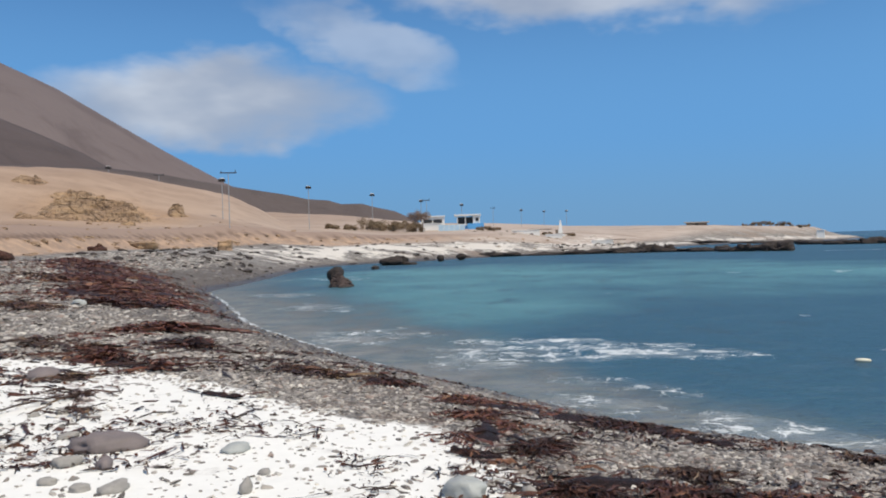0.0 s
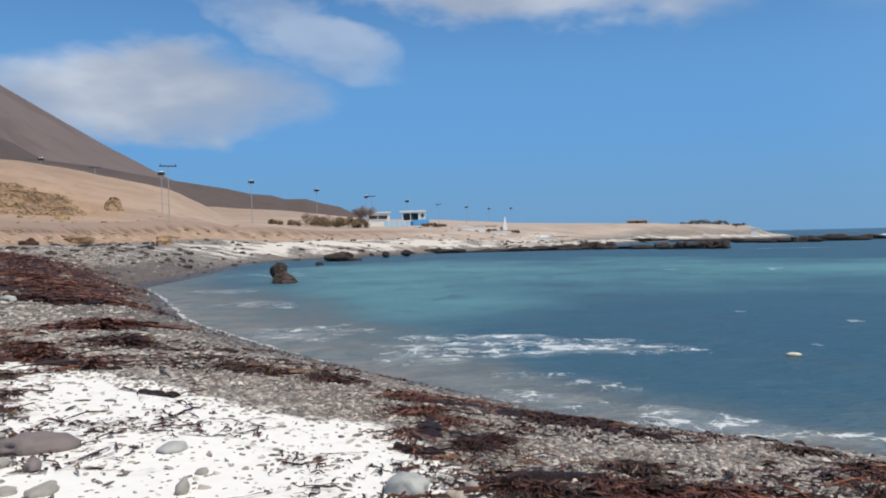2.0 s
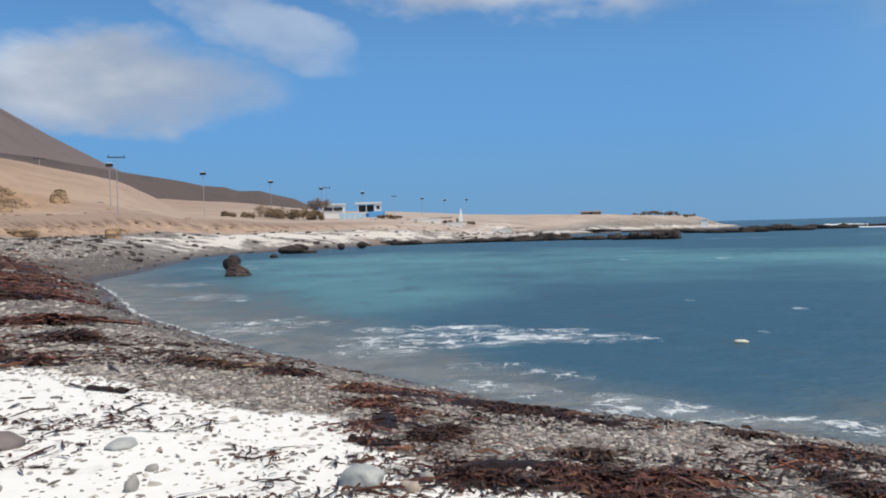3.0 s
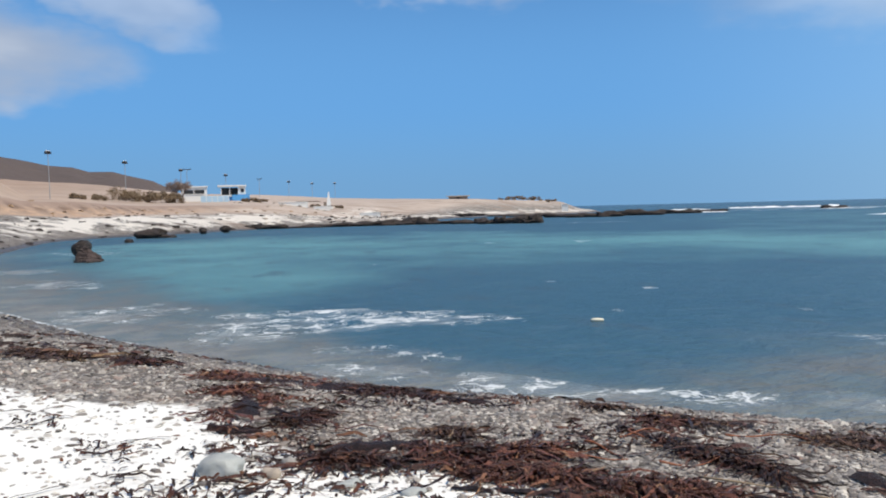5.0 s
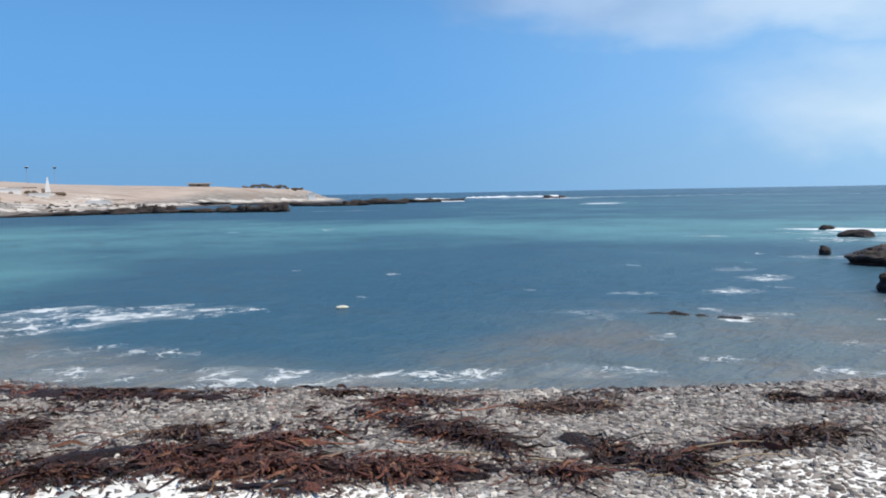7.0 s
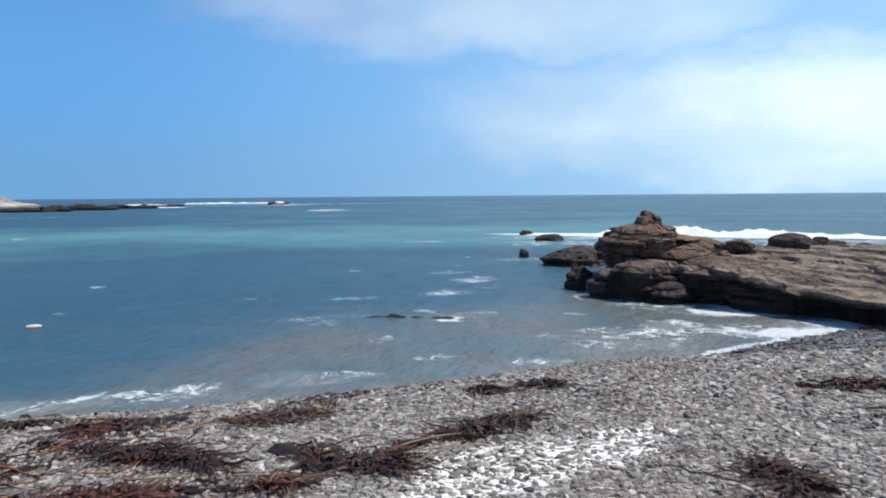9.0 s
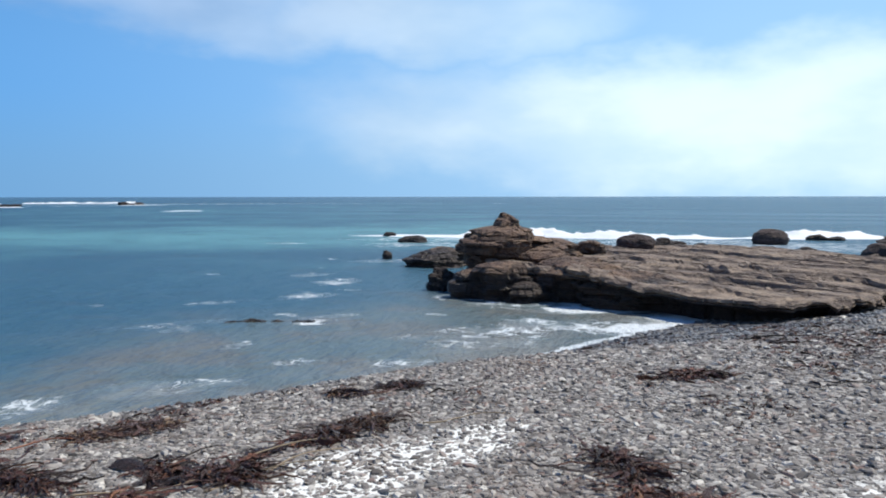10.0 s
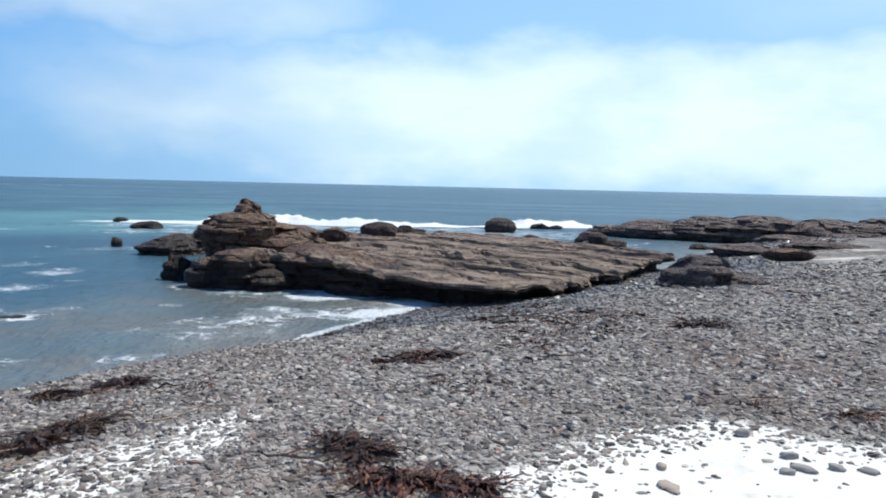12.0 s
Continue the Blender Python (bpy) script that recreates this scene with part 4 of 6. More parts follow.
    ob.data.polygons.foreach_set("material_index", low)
    return tagged(ob, label, "rock")


# the flat ledge that runs out into the sea, and the crag at its end
LEDGE = [(19.3, 6.4), (18.6, 4.8), (18.2, 3.6), (18.0, 2.6), (17.5, 1.7), (17.0, 1.0), (16.6, 0.3), (16.7, -0.5), (17.4, -1.4), (18.7, -2.2), (20.6, -3.1), (23.2, -4.3), (25.8, -5.9), (27.2, -6.1), (29.0, -4.6),
         (31.2, -3.0), (33.2, -1.0), (34.2, 1.5), (33.5, 4.2), (31.5, 6.6), (28.0, 8.0), (24.0, 8.3), (21.0, 7.6)]


def ledge_top(x, y):
    end = smooth01(y, 2.0, 5.0) * smooth01(x, 23.5, 19.5)
    return 0.55 + 0.004 * np.clip(x - 17, 0, 14) + 0.36 * end - 0.022 * np.clip(-y - 2.0, 0, 6)


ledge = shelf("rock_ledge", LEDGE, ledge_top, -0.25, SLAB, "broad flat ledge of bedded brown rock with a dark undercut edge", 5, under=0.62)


def bedded(name, masses, mat, label, seed, beds=0.16, scale=1.0):
    """A crag of stacked beds, each mass a part: middle x y, turn, and rows of height, half width, half depth, shift x, shift y."""
    made = []
    home = np.array([masses[0][0], masses[0][1], 0.0])
    for n, (mx, my, turn, rows) in enumerate(masses):
        k = seed + 13 * n
        rng = np.random.default_rng(k)
        rows = np.array(rows, float) / scale
        reach = rows[:, 1:3].max()
        seg = int(min(150, max(40, 2 * math.pi * reach / 0.055)))
        z = np.arange(rows[0, 0], rows[-1, 0] + 0.001, 0.045)
        a, zz = np.meshgrid(np.linspace(0, 2 * math.pi, seg, endpoint=False), z)
        wide, deep, ox, oy = (np.interp(zz, rows[:, 0], rows[:, c]) for c in (1, 2, 3, 4))
        # beds of uneven thickness, dipping a little
        tilt = zz + 0.07 * np.cos(a + 0.9) * reach + 0.06 * fbm(np.cos(a) * 1.5, np.sin(a) * 1.5, zz, 2, k)
        cuts = np.cumsum(rng.uniform(0.55, 1.7, 60)) * beds - 1.2
        bed = np.searchsorted(cuts, tilt)
        gap = np.min(np.abs(tilt[..., None] - cuts[None, None]), axis=2)
        # blocky plan: a polygon with corners, turned a little from bed to bed
        corners = np.sort(rng.uniform(0, 2 * math.pi, 7))
        size = rng.normal(1.0, 0.10, 7)
        at = (a + rng.normal(0, 0.12, 64)[bed % 64]) % (2 * math.pi)
        plan = np.interp(at.ravel(), corners, size, period=2 * math.pi).reshape(a.shape)
        # joints split every bed into blocks
        lots = np.floor(at * 5.5 / (2 * math.pi) * max(1.0, reach) + rng.uniform(0, 1, 64)[bed % 64]).astype(int)
        out = rng.normal(0, 0.10, 4096)[(bed * 37 + lots * 101) % 4096] + rng.normal(0, 0.045, 64)[bed % 64]
        x, y = np.cos(a) * wide * plan, np.sin(a) * deep * plan
        r = np.maximum(np.hypot(x, y), 1e-6)
        grow = 1 + (out * np.minimum(1.0, 1.2 * r) - 0.055 * smooth01(gap, 0.05, 0.0) + 0.17 * fbm(x * 1.6 + k, y * 1.3, zz * 1.3, 4, k) + 0.05 * fbm(x * 5, y * 5, zz * 7, 4, k + 2)) / np.maximum(r, 0.25)
        grow = np.maximum(grow, 0.15)
        c, d = math.cos(radians(turn)), math.sin(radians(turn))
        x, y = x * grow + ox, y * grow + oy
        zz = (zz + 0.03 * fbm(x * 3, y * 3, zz * 3, 3, k + 5)) * scale
        x, y = x * scale, y * scale
        v = np.stack([mx + x * c - y * d, my + x * d + y * c, zz], -1).reshape(-1, 3) - home
        top = v[-seg:].mean(0) + np.array([0, 0, 0.03])
        v = np.vstack([v, top])
        i, j = np.meshgrid(np.arange(len(z) - 1), np.arange(seg), indexing="ij")
        h = (j + 1) % seg
        faces = np.stack([i * seg + j, i * seg + h, (i + 1) * seg + h, (i + 1) * seg + j], -1).reshape(-1, 4).tolist()
        last = (len(z) - 1) * seg
        faces += [[last + j, last + (j + 1) % seg, len(v) - 1] for j in range(seg)]
        made.append(mesh_object(name if len(masses) == 1 else "rock_mass", v, faces, mat, smooth=False))
    if len(made) == 1:
        made[0].matrix_basis = pose(*home)
        return tagged(made[0], label, "rock")
    whole = new(name)
    whole.matrix_basis = pose(*home)
    for ob in made:
        ob.parent = whole
    return tagged(whole, label, "rock")


def lumps(name, pieces, mat, label, seed, sub=4, smooth=True):
    """A rock grown together from several masses, each a part: centre, size, turn, squareness, roughness."""
    made = []
    home = np.array([pieces[0][0][0], pieces[0][0][1], 0.0])
    for n, (at, size, turn, power, rough) in enumerate(pieces):
        bm = bmesh.new()
        bmesh.ops.create_icosphere(bm, subdivisions=sub, radius=1.0)
        v = np.array([p.co for p in bm.verts])
        v = v * ((np.abs(v) ** power).sum(1) ** (-1.0 / power))[:, None]
        k = seed + 7 * n
        big = fbm(v[:, 0] * 1.2 + k, v[:, 1] * 1.2, v[:, 2] * 1.2, 3, k)
        v = v * (1 + rough * big)[:, None] * np.array(size) / 2
        if at[2] - size[2] / 2 < 0.1 and size[2] > 0.8:
            v[:, :2] *= (1 - 0.22 * smooth01(v[:, 2] / size[2], 0.12, -0.25))[:, None]
        c, d = math.cos(radians(turn)), math.sin(radians(turn))
        v = np.stack([v[:, 0] * c - v[:, 1] * d, v[:, 0] * d + v[:, 1] * c, v[:, 2]], 1) + np.array(at)
        # bedding planes, tilted a little, and joints that break the mass into blocks
        rng = np.random.default_rng(k)
        reach = max(size)
        fine = 2.2 / min(2.2, max(0.5, reach / 1.5))
        level = (v[:, 2] + 0.12 * v[:, 1] - 0.06 * v[:, 0] + 0.16 * fbm(v[:, 0] * 0.9, v[:, 1] * 0.9, 0, 3, seed)) * 3.1
        cut = np.abs((level % 1.0) - 0.5)
        bed = np.random.default_rng(seed).normal(0, 0.055, 64)[np.floor(level).astype(int) % 64]
        joints = np.array(at) + rng.uniform(-0.6, 0.6, (34, 3)) * np.array(size)
        gap = ((v[:, None] - joints[None]) * np.array([1, 1, 1.7])) ** 2
        push = bed + rng.normal(0, 0.075, 34)[gap.sum(2).argmin(1)]
        small = fbm(v[:, 0] * fine, v[:, 1] * fine, v[:, 2] * fine * 1.5, 6, seed + 2)
        ridge = 1 - 2 * np.abs(fbm(v[:, 0] * fine * 0.8, v[:, 1] * fine * 0.8, v[:, 2] * fine * 1.3, 5, seed + 4))
        out = v - np.array(at)
        out[:, 2] *= 0.7
        out /= np.maximum(np.linalg.norm(out, axis=1), 1e-6)[:, None]
        v = v + out * (push + 0.075 * small + 0.06 * (ridge - 0.4) - 0.07 * smooth01(cut, 0.36, 0.5))[:, None] * min(2.4, reach / 1.6)
        v = v - home
        for p, q in zip(bm.verts, v):
            p.co = q
        made.append(part(name if len(pieces) == 1 else "rock_mass", bm, mat, smooth=smooth))
    if len(made) == 1:
        made[0].matrix_basis = pose(*home)
        return tagged(made[0], label, "rock")
    whole = new(name)
    whole.matrix_basis = pose(*home)
    for ob in made:
        ob.parent = whole
    return tagged(whole, label, "rock")


# the crag at the seaward end of the ledge, and the blocks about its foot
bedded("sea_crag", [
    (21.1, 7.25, 0, [(-0.3, 0.75, 0.75, 0, 0), (0.7, 0.85, 0.85, 0, 0), (0.95, 1.02, 1.0, 0, 0), (1.42, 1.05, 1.08, 0, 0), (1.60, 0.92, 0.98, 0, -0.06), (1.74, 0.80, 0.84, 0, -0.16), (1.80, 0.62, 0.66, 0, -0.2), (1.86, 0.42, 0.44, 0, -0.26), (2.04, 0.34, 0.36, 0, -0.26), (2.12, 0.24, 0.26, 0, -0.22), (2.20, 0.14, 0.15, 0, -0.2), (2.25, 0.08, 0.08, 0, -0.14)]),
    (21.6, 6.2, 20, [(-0.3, 1.0, 0.9, 0, 0), (0.8, 1.0, 0.95, 0, 0), (1.25, 0.80, 0.85, 0, 0), (1.42, 0.50, 0.55, 0, 0.1), (1.58, 0.2, 0.25, 0, 0.2)]),
    (20.9, 5.7, -15, [(-0.3, 0.8, 1.1, 0, 0), (0.8, 0.75, 1.05, 0, 0), (1.10, 0.55, 0.85, 0, 0), (1.22, 0.35, 0.55, 0, 0), (1.32, 0.15, 0.2, 0, 0)]),
    (22.9, 6.2, 30, [(-0.3, 1.1, 0.9, 0, 0), (0.9, 1.1, 0.85, 0, 0), (1.25, 0.8, 0.65, 0, 0), (1.42, 0.3, 0.3, 0, 0)])],
    ROCK, "rough brown layered sea crag rising to a small peak", 41)
bedded("ledge_shoulder", [
    (20.0, 4.7, -8, [(-0.3, 0.95, 1.25, 0, 0), (0.35, 1.05, 1.3, 0, 0), (0.75, 1.1, 1.3, 0, 0), (0.95, 0.8, 1.0, 0.15, 0), (1.06, 0.45, 0.6, 0.25, 0.1)]),
    (19.3, 3.2, 14, [(-0.3, 0.95, 1.25, 0, 0), (0.30, 1.0, 1.3, 0, 0), (0.58, 0.9, 1.2, 0.1, 0), (0.74, 0.6, 0.8, 0.2, 0.1), (0.84, 0.25, 0.4, 0.3, 0.2)])],
    ROCK, "massive brown rock shoulder with a dark seaward face", 52)
bedded("foot_block", [
    (19.25, 6.35, 8, [(-0.3, 0.70, 0.82, 0, 0), (0.30, 0.72, 0.86, 0, 0), (0.42, 0.60, 0.74, 0, 0), (0.72, 0.66, 0.76, 0, 0), (0.88, 0.56, 0.66, 0, 0), (0.96, 0.3, 0.4, 0.1, 0)]),
    (18.95, 5.75, 20, [(-0.3, 0.55, 0.6, 0, 0), (0.22, 0.55, 0.6, 0, 0), (0.44, 0.40, 0.45, 0, 0), (0.52, 0.2, 0.2, 0, 0)])],
    ROCK, "squarish flat-topped brown block standing in the wash below the crag", 63, 0.2)
bedded("foot_block", [(19.15, 7.35, 20, [(-0.3, 0.42, 0.50, 0, 0), (0.35, 0.45, 0.52, 0, 0), (0.62, 0.38, 0.45, 0, 0), (0.74, 0.2, 0.25, 0, 0)])], ROCK, "small dark wet block at the foot of the crag", 64, 0.2)
lumps("foot_block", [((20.3, 8.75, 0.20), (0.75, 0.8, 0.75), 0, 2.6, 0.3)], BLACK, "little black wet rock in the wash", 65)
bedded("low_rock", [(27.3, 11.9, 35, [(-0.3, 0.9, 1.15, 0, 0), (0.35, 0.9, 1.15, 0, 0), (0.55, 0.7, 0.9, 0, -0.1), (0.68, 0.35, 0.5, 0, -0.2), (0.74, 0.15, 0.2, 0, -0.2)])], ROCK, "low brown rock lying off the crag in the sea", 66)
lumps("wash_rock", [((40.7, 19.4, 0.02), (1.2, 1.6, 0.66), 10, 2.6, 0.3)], BLACK, "black rock awash in white surf", 67, sub=3)
lumps("wash_rock", [((29.4, 15.2, 0.1), (0.3, 0.34, 0.5), 10, 2.4, 0.3)], BLACK, "small upright black rock in the sea", 68, sub=3)
lumps("wash_rock", [((46.3, 23.8, 0.0), (0.7, 0.8, 0.6), 10, 2.4, 0.3)], BLACK, "small black rock awash in surf", 69, sub=3)
rock("boulder", (25.8, 7.0, 0.78), (1.4, 1.5, 0.8), 30, ROCK, "dark boulder on the back of the ledge", 70, power=2.4, rough=0.25)
lumps("boulder", [((28.2, 6.1, 0.72), (1.1, 1.15, 0.65), 0, 2.6, 0.3)], ROCK, "small dark boulder on the back of the ledge", 71)
lumps("boulder", [((23.8, 6.9, 0.8), (1.1, 1.2, 0.7), 10, 2.6, 0.3)], ROCK, "rough boulder wedged beside the crag", 72)
rock("boulder", (31.0, 4.84, 0.76), (1.25, 1.5, 0.78), 10, DARK_BOULDER, "rounded dark boulder on the edge of the ledge", 73, power=2.4, rough=0.16)
rock("boulder", (46.7, -0.07, 0.25), (1.6, 1.95, 1.15), 0, DARK_BOULDER, "rounded black boulder with surf breaking behind it", 74, power=2.2, rough=0.16)
rock("boulder", (35.4, -4.27, 0.3), (1.3, 1.45, 1.05), 0, DARK_BOULDER, "rounded dark boulder standing in the still inlet", 75, power=2.3, rough=0.16)
rock("boulder", (35.3, -5.2, 0.16), (1.1, 1.3, 0.7), 20, DARK_BOULDER, "lower dark boulder leaning on its neighbour in the inlet", 76, power=2.3, rough=0.16)
lumps("reef_rock", [((41.8, 5.1, 0.05), (1.0, 2.2, 0.6), 0, 2.6, 0.3), ((41.0, 3.0, 0.0), (0.9, 1.6, 0.45), 0, 2.6, 0.3)], BLACK, "flat black reef rock awash behind the ledge", 77)
lumps("reef_rock", [((52.1, -2.65, 0.05), (0.7, 1.1, 0.5), 0, 2.4, 0.3)], BLACK, "small black rock in the surf", 78, sub=3)
lumps("reef_rock", [((52.0, -3.7, 0.02), (0.5, 0.9, 0.45), 0, 2.4, 0.3)], BLACK, "small black rock in the surf", 79, sub=3)
lumps("reef_rock", [((38.8, -1.6, 0.02), (1.0, 2.2, 0.42), 0, 2.6, 0.3)], BLACK, "flat black reef rock in the still inlet", 80)
lumps("reef_rock", [((37.4, -9.6, 0.02), (0.8, 1.1, 0.5), 0, 2.6, 0.3)], BLACK, "small flat black rock in the inlet", 81, sub=3)
bedded("beach_rock", [(17.05, -4.4, -20, [(-0.2, 0.66, 0.80, 0, 0), (0.80, 0.66, 0.80, 0, 0), (0.98, 0.58, 0.70, 0, 0), (1.20, 0.45, 0.52, 0.05, -0.1), (1.36, 0.25, 0.3, 0.08, -0.15)]),
                      (17.2, -5.3, 10, [(-0.2, 0.5, 0.65, 0, 0), (0.80, 0.5, 0.6, 0, 0), (0.95, 0.2, 0.3, 0, 0)])], GREY_ROCK, "grey-brown rock half buried in the grey shingle", 82)
lumps("beach_rock", [((18.2, -5.7, ground_z(18.2, -5.7) + 0.02), (0.6, 0.9, 0.26), 20, 2.5, 0.3)], GREY_ROCK, "low grey-brown rock in the grey shingle", 83, smooth=False)
FAR_MASSES = [(46.2, -7.4, 3.0, 0.9, 0.45), (45.0, -9.6, 3.6, 1.6, 0.80), (43.9, -12.2, 4.0, 1.9, 1.08), (42.6, -14.8, 4.0, 1.8, 1.18), (41.8, -17.6, 4.4, 2.0, 1.10), (41.2, -20.4, 4.4, 2.1, 1.2), (41.0, -24.0, 5.0, 2.4, 1.15),
              (40.6, -15.2, 3.0, 1.4, 0.45), (39.4, -18.0, 3.2, 1.4, 0.6), (38.6, -21.4, 3.6, 1.6, 0.8)]  # x, y, length, depth, height
bedded("far_ledge", [(x, y, -12, [(-0.4, d, w, 0, 0), (h * 0.55, d, w, 0, 0), (h * 0.8, d * 0.8, w * 0.75, 0, 0.2), (h * 0.95, d * 0.5, w * 0.45, 0.1, 0.4), (h * 1.06, d * 0.25, w * 0.2, 0.1, 0.6)]) for x, y, w, d, h in [(a, b, c * 0.72, e * 0.9, f * 1.12 + 0.12) for a, b, c, e, f in FAR_MASSES]],
       RED_LEDGE, "long broken ledge of reddish brown rock beyond the inlet", 84, 0.13, 1.4)
bedded("low_ledge", [(32.7, -10.4, -35, [(-0.2, 0.7, 1.6, 0, 0), (0.40, 0.7, 1.6, 0, 0), (0.52, 0.5, 1.1, 0, 0), (0.60, 0.3, 0.6, 0, 0)]), (32.3, -13.2, -20, [(0.0, 0.7, 1.7, 0, 0), (0.65, 0.7, 1.6, 0, 0), (0.78, 0.45, 1.0, 0, 0), (0.84, 0.2, 0.5, 0, 0)])],
       RED_LEDGE, "low brown ledge at the head of the inlet", 85)
lumps("beach_rock", [((26.3, -9.6, 0.72), (0.8, 1.5, 0.4), -20, 2.8, 0.3)], ROCK, "flat brown rock on pale sand at the inlet", 86, sub=3)
lumps("sunken_rock", [((13.35, 10.45, -0.13), (1.2, 0.5, 0.32), -58, 2.2, 0.15), ((13.7, 9.75, -0.14), (1.4, 0.6, 0.30), -62, 2.2, 0.15), ((14.0, 9.1, -0.14), (1.0, 0.5, 0.26), -60, 2.2, 0.15)], BLACK, "dark flat rock just breaking the surface of the bay", 87)
bedded("bay_rock", [(-7.0, 50.6, 10, [(-0.4, 0.88, 0.8, 0, 0), (0.1, 0.84, 0.75, 0, 0), (0.42, 0.60, 0.52, -0.08, 0), (0.75, 0.36, 0.34, -0.16, 0), (0.98, 0.16, 0.16, -0.2, 0)])], DARK_BOULDER, "pointed dark rock standing in the bay", 88, 0.3)
lumps("bay_rock", [((-8.2, 56.5, 0.4), (1.1, 1.3, 1.3), 0, 2.4, 0.3)], BLACK, "dark rock in the shallows of the bay", 89, sub=3)
lumps("bay_rock", [((-7.8, 84.7, 0.1), (0.9, 1.0, 0.75), 0, 2.4, 0.3)], BLACK, "small dark rock in the bay", 90, sub=3)
lumps("bay_rock", [((-6.6, 99.9, 0.2), (2.6, 3.2, 1.5), 90, 2.2, 0.25), ((-4.6, 99.4, 0.05), (1.5, 1.8, 0.6), 90, 2.2, 0.3)], BLACK, "broad dark boulder at the far edge of the bay", 91)
lumps("bay_rock", [((2.6, 116.0, 0.4), (1.6, 1.6, 1.0), 0, 2.4, 0.3)], BLACK, "rounded dark boulder on the far shore", 92, sub=3)
lumps("bay_rock", [((-0.5, 112, 0.35), (1.2, 1.3, 1.1), 0, 2.4, 0.3)], BLACK, "small dark boulder on the far shore", 93, sub=3)
lumps("shore_boulder", [((-28.5, 99.0, 2.95), (1.9, 1.8, 1.9), 20, 3.0, 0.25)], OCHRE, "tan block of rock on the far beach", 94)
lumps("shore_boulder", [((-33.8, 86.2, 3.35), (2.4, 1.8, 1.0), 20, 2.6, 0.25)], OCHRE, "flat tan boulder on the far beach", 95, sub=3)

lumps("shore_boulder", [((-35.2, 68.6, 3.2), (1.3, 1.2, 0.95), 20, 2.4, 0.3)], WEEDY, "dark red weed-covered boulder on the far beach", 96, sub=3)
lumps("shore_boulder", [((-32.5, 71.2, 3.0), (1.8, 1.3, 0.8), 20, 2.4, 0.3)], WEEDY, "low dark red weed-covered boulder on the far beach", 97, sub=3)
lumps("shore_boulder", [((-30.7, 52.8, 2.65), (1.4, 1.2, 0.85), 20, 2.4, 0.3)], WEEDY, "dark red weed-covered boulder on the shingle", 98, sub=3)

# black reefs that fringe the far point: middle azimuth, distance, length, height
for n, (az, r, length, high) in enumerate([(3.6, 133, 7, 0.7), (6.2, 135, 9, 0.6), (8.6, 136, 9, 1.0), (11.6, 137, 10, 1.1), (14.3, 138, 9, 1.5), (16.8, 138, 8, 1.0), (19.4, 134, 7, 1.1), (21.6, 130, 6.5, 1.5), (23.1, 128, 6, 1.7),
                                           (26.6, 186, 10, 1.2), (28.6, 178, 11, 1.4), (31.2, 192, 12, 1.9), (33.8, 210, 12, 1.5), (36.2, 232, 10, 1.1),
                                           (44.6, 260, 6, 1.2), (24.4, 224, 14, 0.8), (21.4, 236, 14, 0.8), (18.4, 222, 12, 0.8)]):
    a = radians(az)
    x, y = r * math.sin(a), r * math.cos(a)
    rnd = random.Random(n)
    base = max(0.0, min(1.4, ground_z(x, y)))
    masses = []
    for j in range(5):
        o = (j - 2) * length / 5.2
        masses.append(((x + o * math.cos(a) + rnd.uniform(-0.6, 0.6), y - o * math.sin(a) + rnd.uniform(-0.8, 0.8), base + high * 0.12), (length * rnd.uniform(0.3, 0.6), 2.6, high * rnd.uniform(0.55, 1.25)), -az + rnd.uniform(-15, 15), 2.4, 0.6))
    tagged(lumps("black_reef", masses, BLACK, "jagged black reef along the edge of the far point", 100 + n, sub=3), group="reefs of the far point")

def dune_outcrop(cx, cy, half, deep, tall, seed):
    """Tilted beds laid bare in the face of the dune."""
    a = math.atan2(cx, cy)
    i, j = np.meshgrid(np.arange(-half * 1.3, half * 1.3, 0.2), np.arange(-deep * 1.3, deep * 1.3, 0.2), indexing="ij")
    x, y = cx + i * math.cos(a) + j * math.sin(a), cy - i * math.sin(a) + j * math.cos(a)
    mask = 1 - (i / half) ** 2 - (j / deep) ** 2 + 0.9 * fbm(i * 0.35, j * 0.4, 0, 4, seed)
    w = j / 1.5 + 0.22 * i + 1.6 * fbm(i * 0.16, j * 0.2, 0, 4, seed + 1) + 0.15 * fbm(i * 0.6, j * 0.6, 0, 2, seed + 2)
    n = np.floor(w)
    f = w - n
    big = 0.4 + 1.5 * np.abs(value_noise(n * 2.3, i * 0.25, np.zeros_like(i), seed + 3))
    rise = smooth01(f, 0.0, 0.12) * (1 - np.clip((f - 0.12) / 0.88, 0, 1)) * big + 0.45 * (1 - 2 * np.abs(fbm(i * 0.4, j * 0.4, 3, 2, seed + 4)))
    base, _ = land_height(x.ravel(), y.ravel())
    z = base.reshape(x.shape) + np.clip(mask, -0.4, 0.45) * 3.0 * tall * (0.25 + rise) - 0.10
    m = x.shape[1]
    p, q = np.meshgrid(np.arange(x.shape[0] - 1), np.arange(m - 1), indexing="ij")
    faces = np.stack([p * m + q, (p + 1) * m + q, (p + 1) * m + q + 1, p * m + q + 1], -1).reshape(-1, 4)
    faces = faces[(mask.ravel()[faces] > -0.35).any(1)]
    ob = mesh_object("dune_outcrop", np.stack([x, y, z], -1).reshape(-1, 3), faces, OCHRE, smooth=False)
    return tagged(ob, "crumbling layered ochre outcrop in the dune face", "rock", "outcrops of the dune")


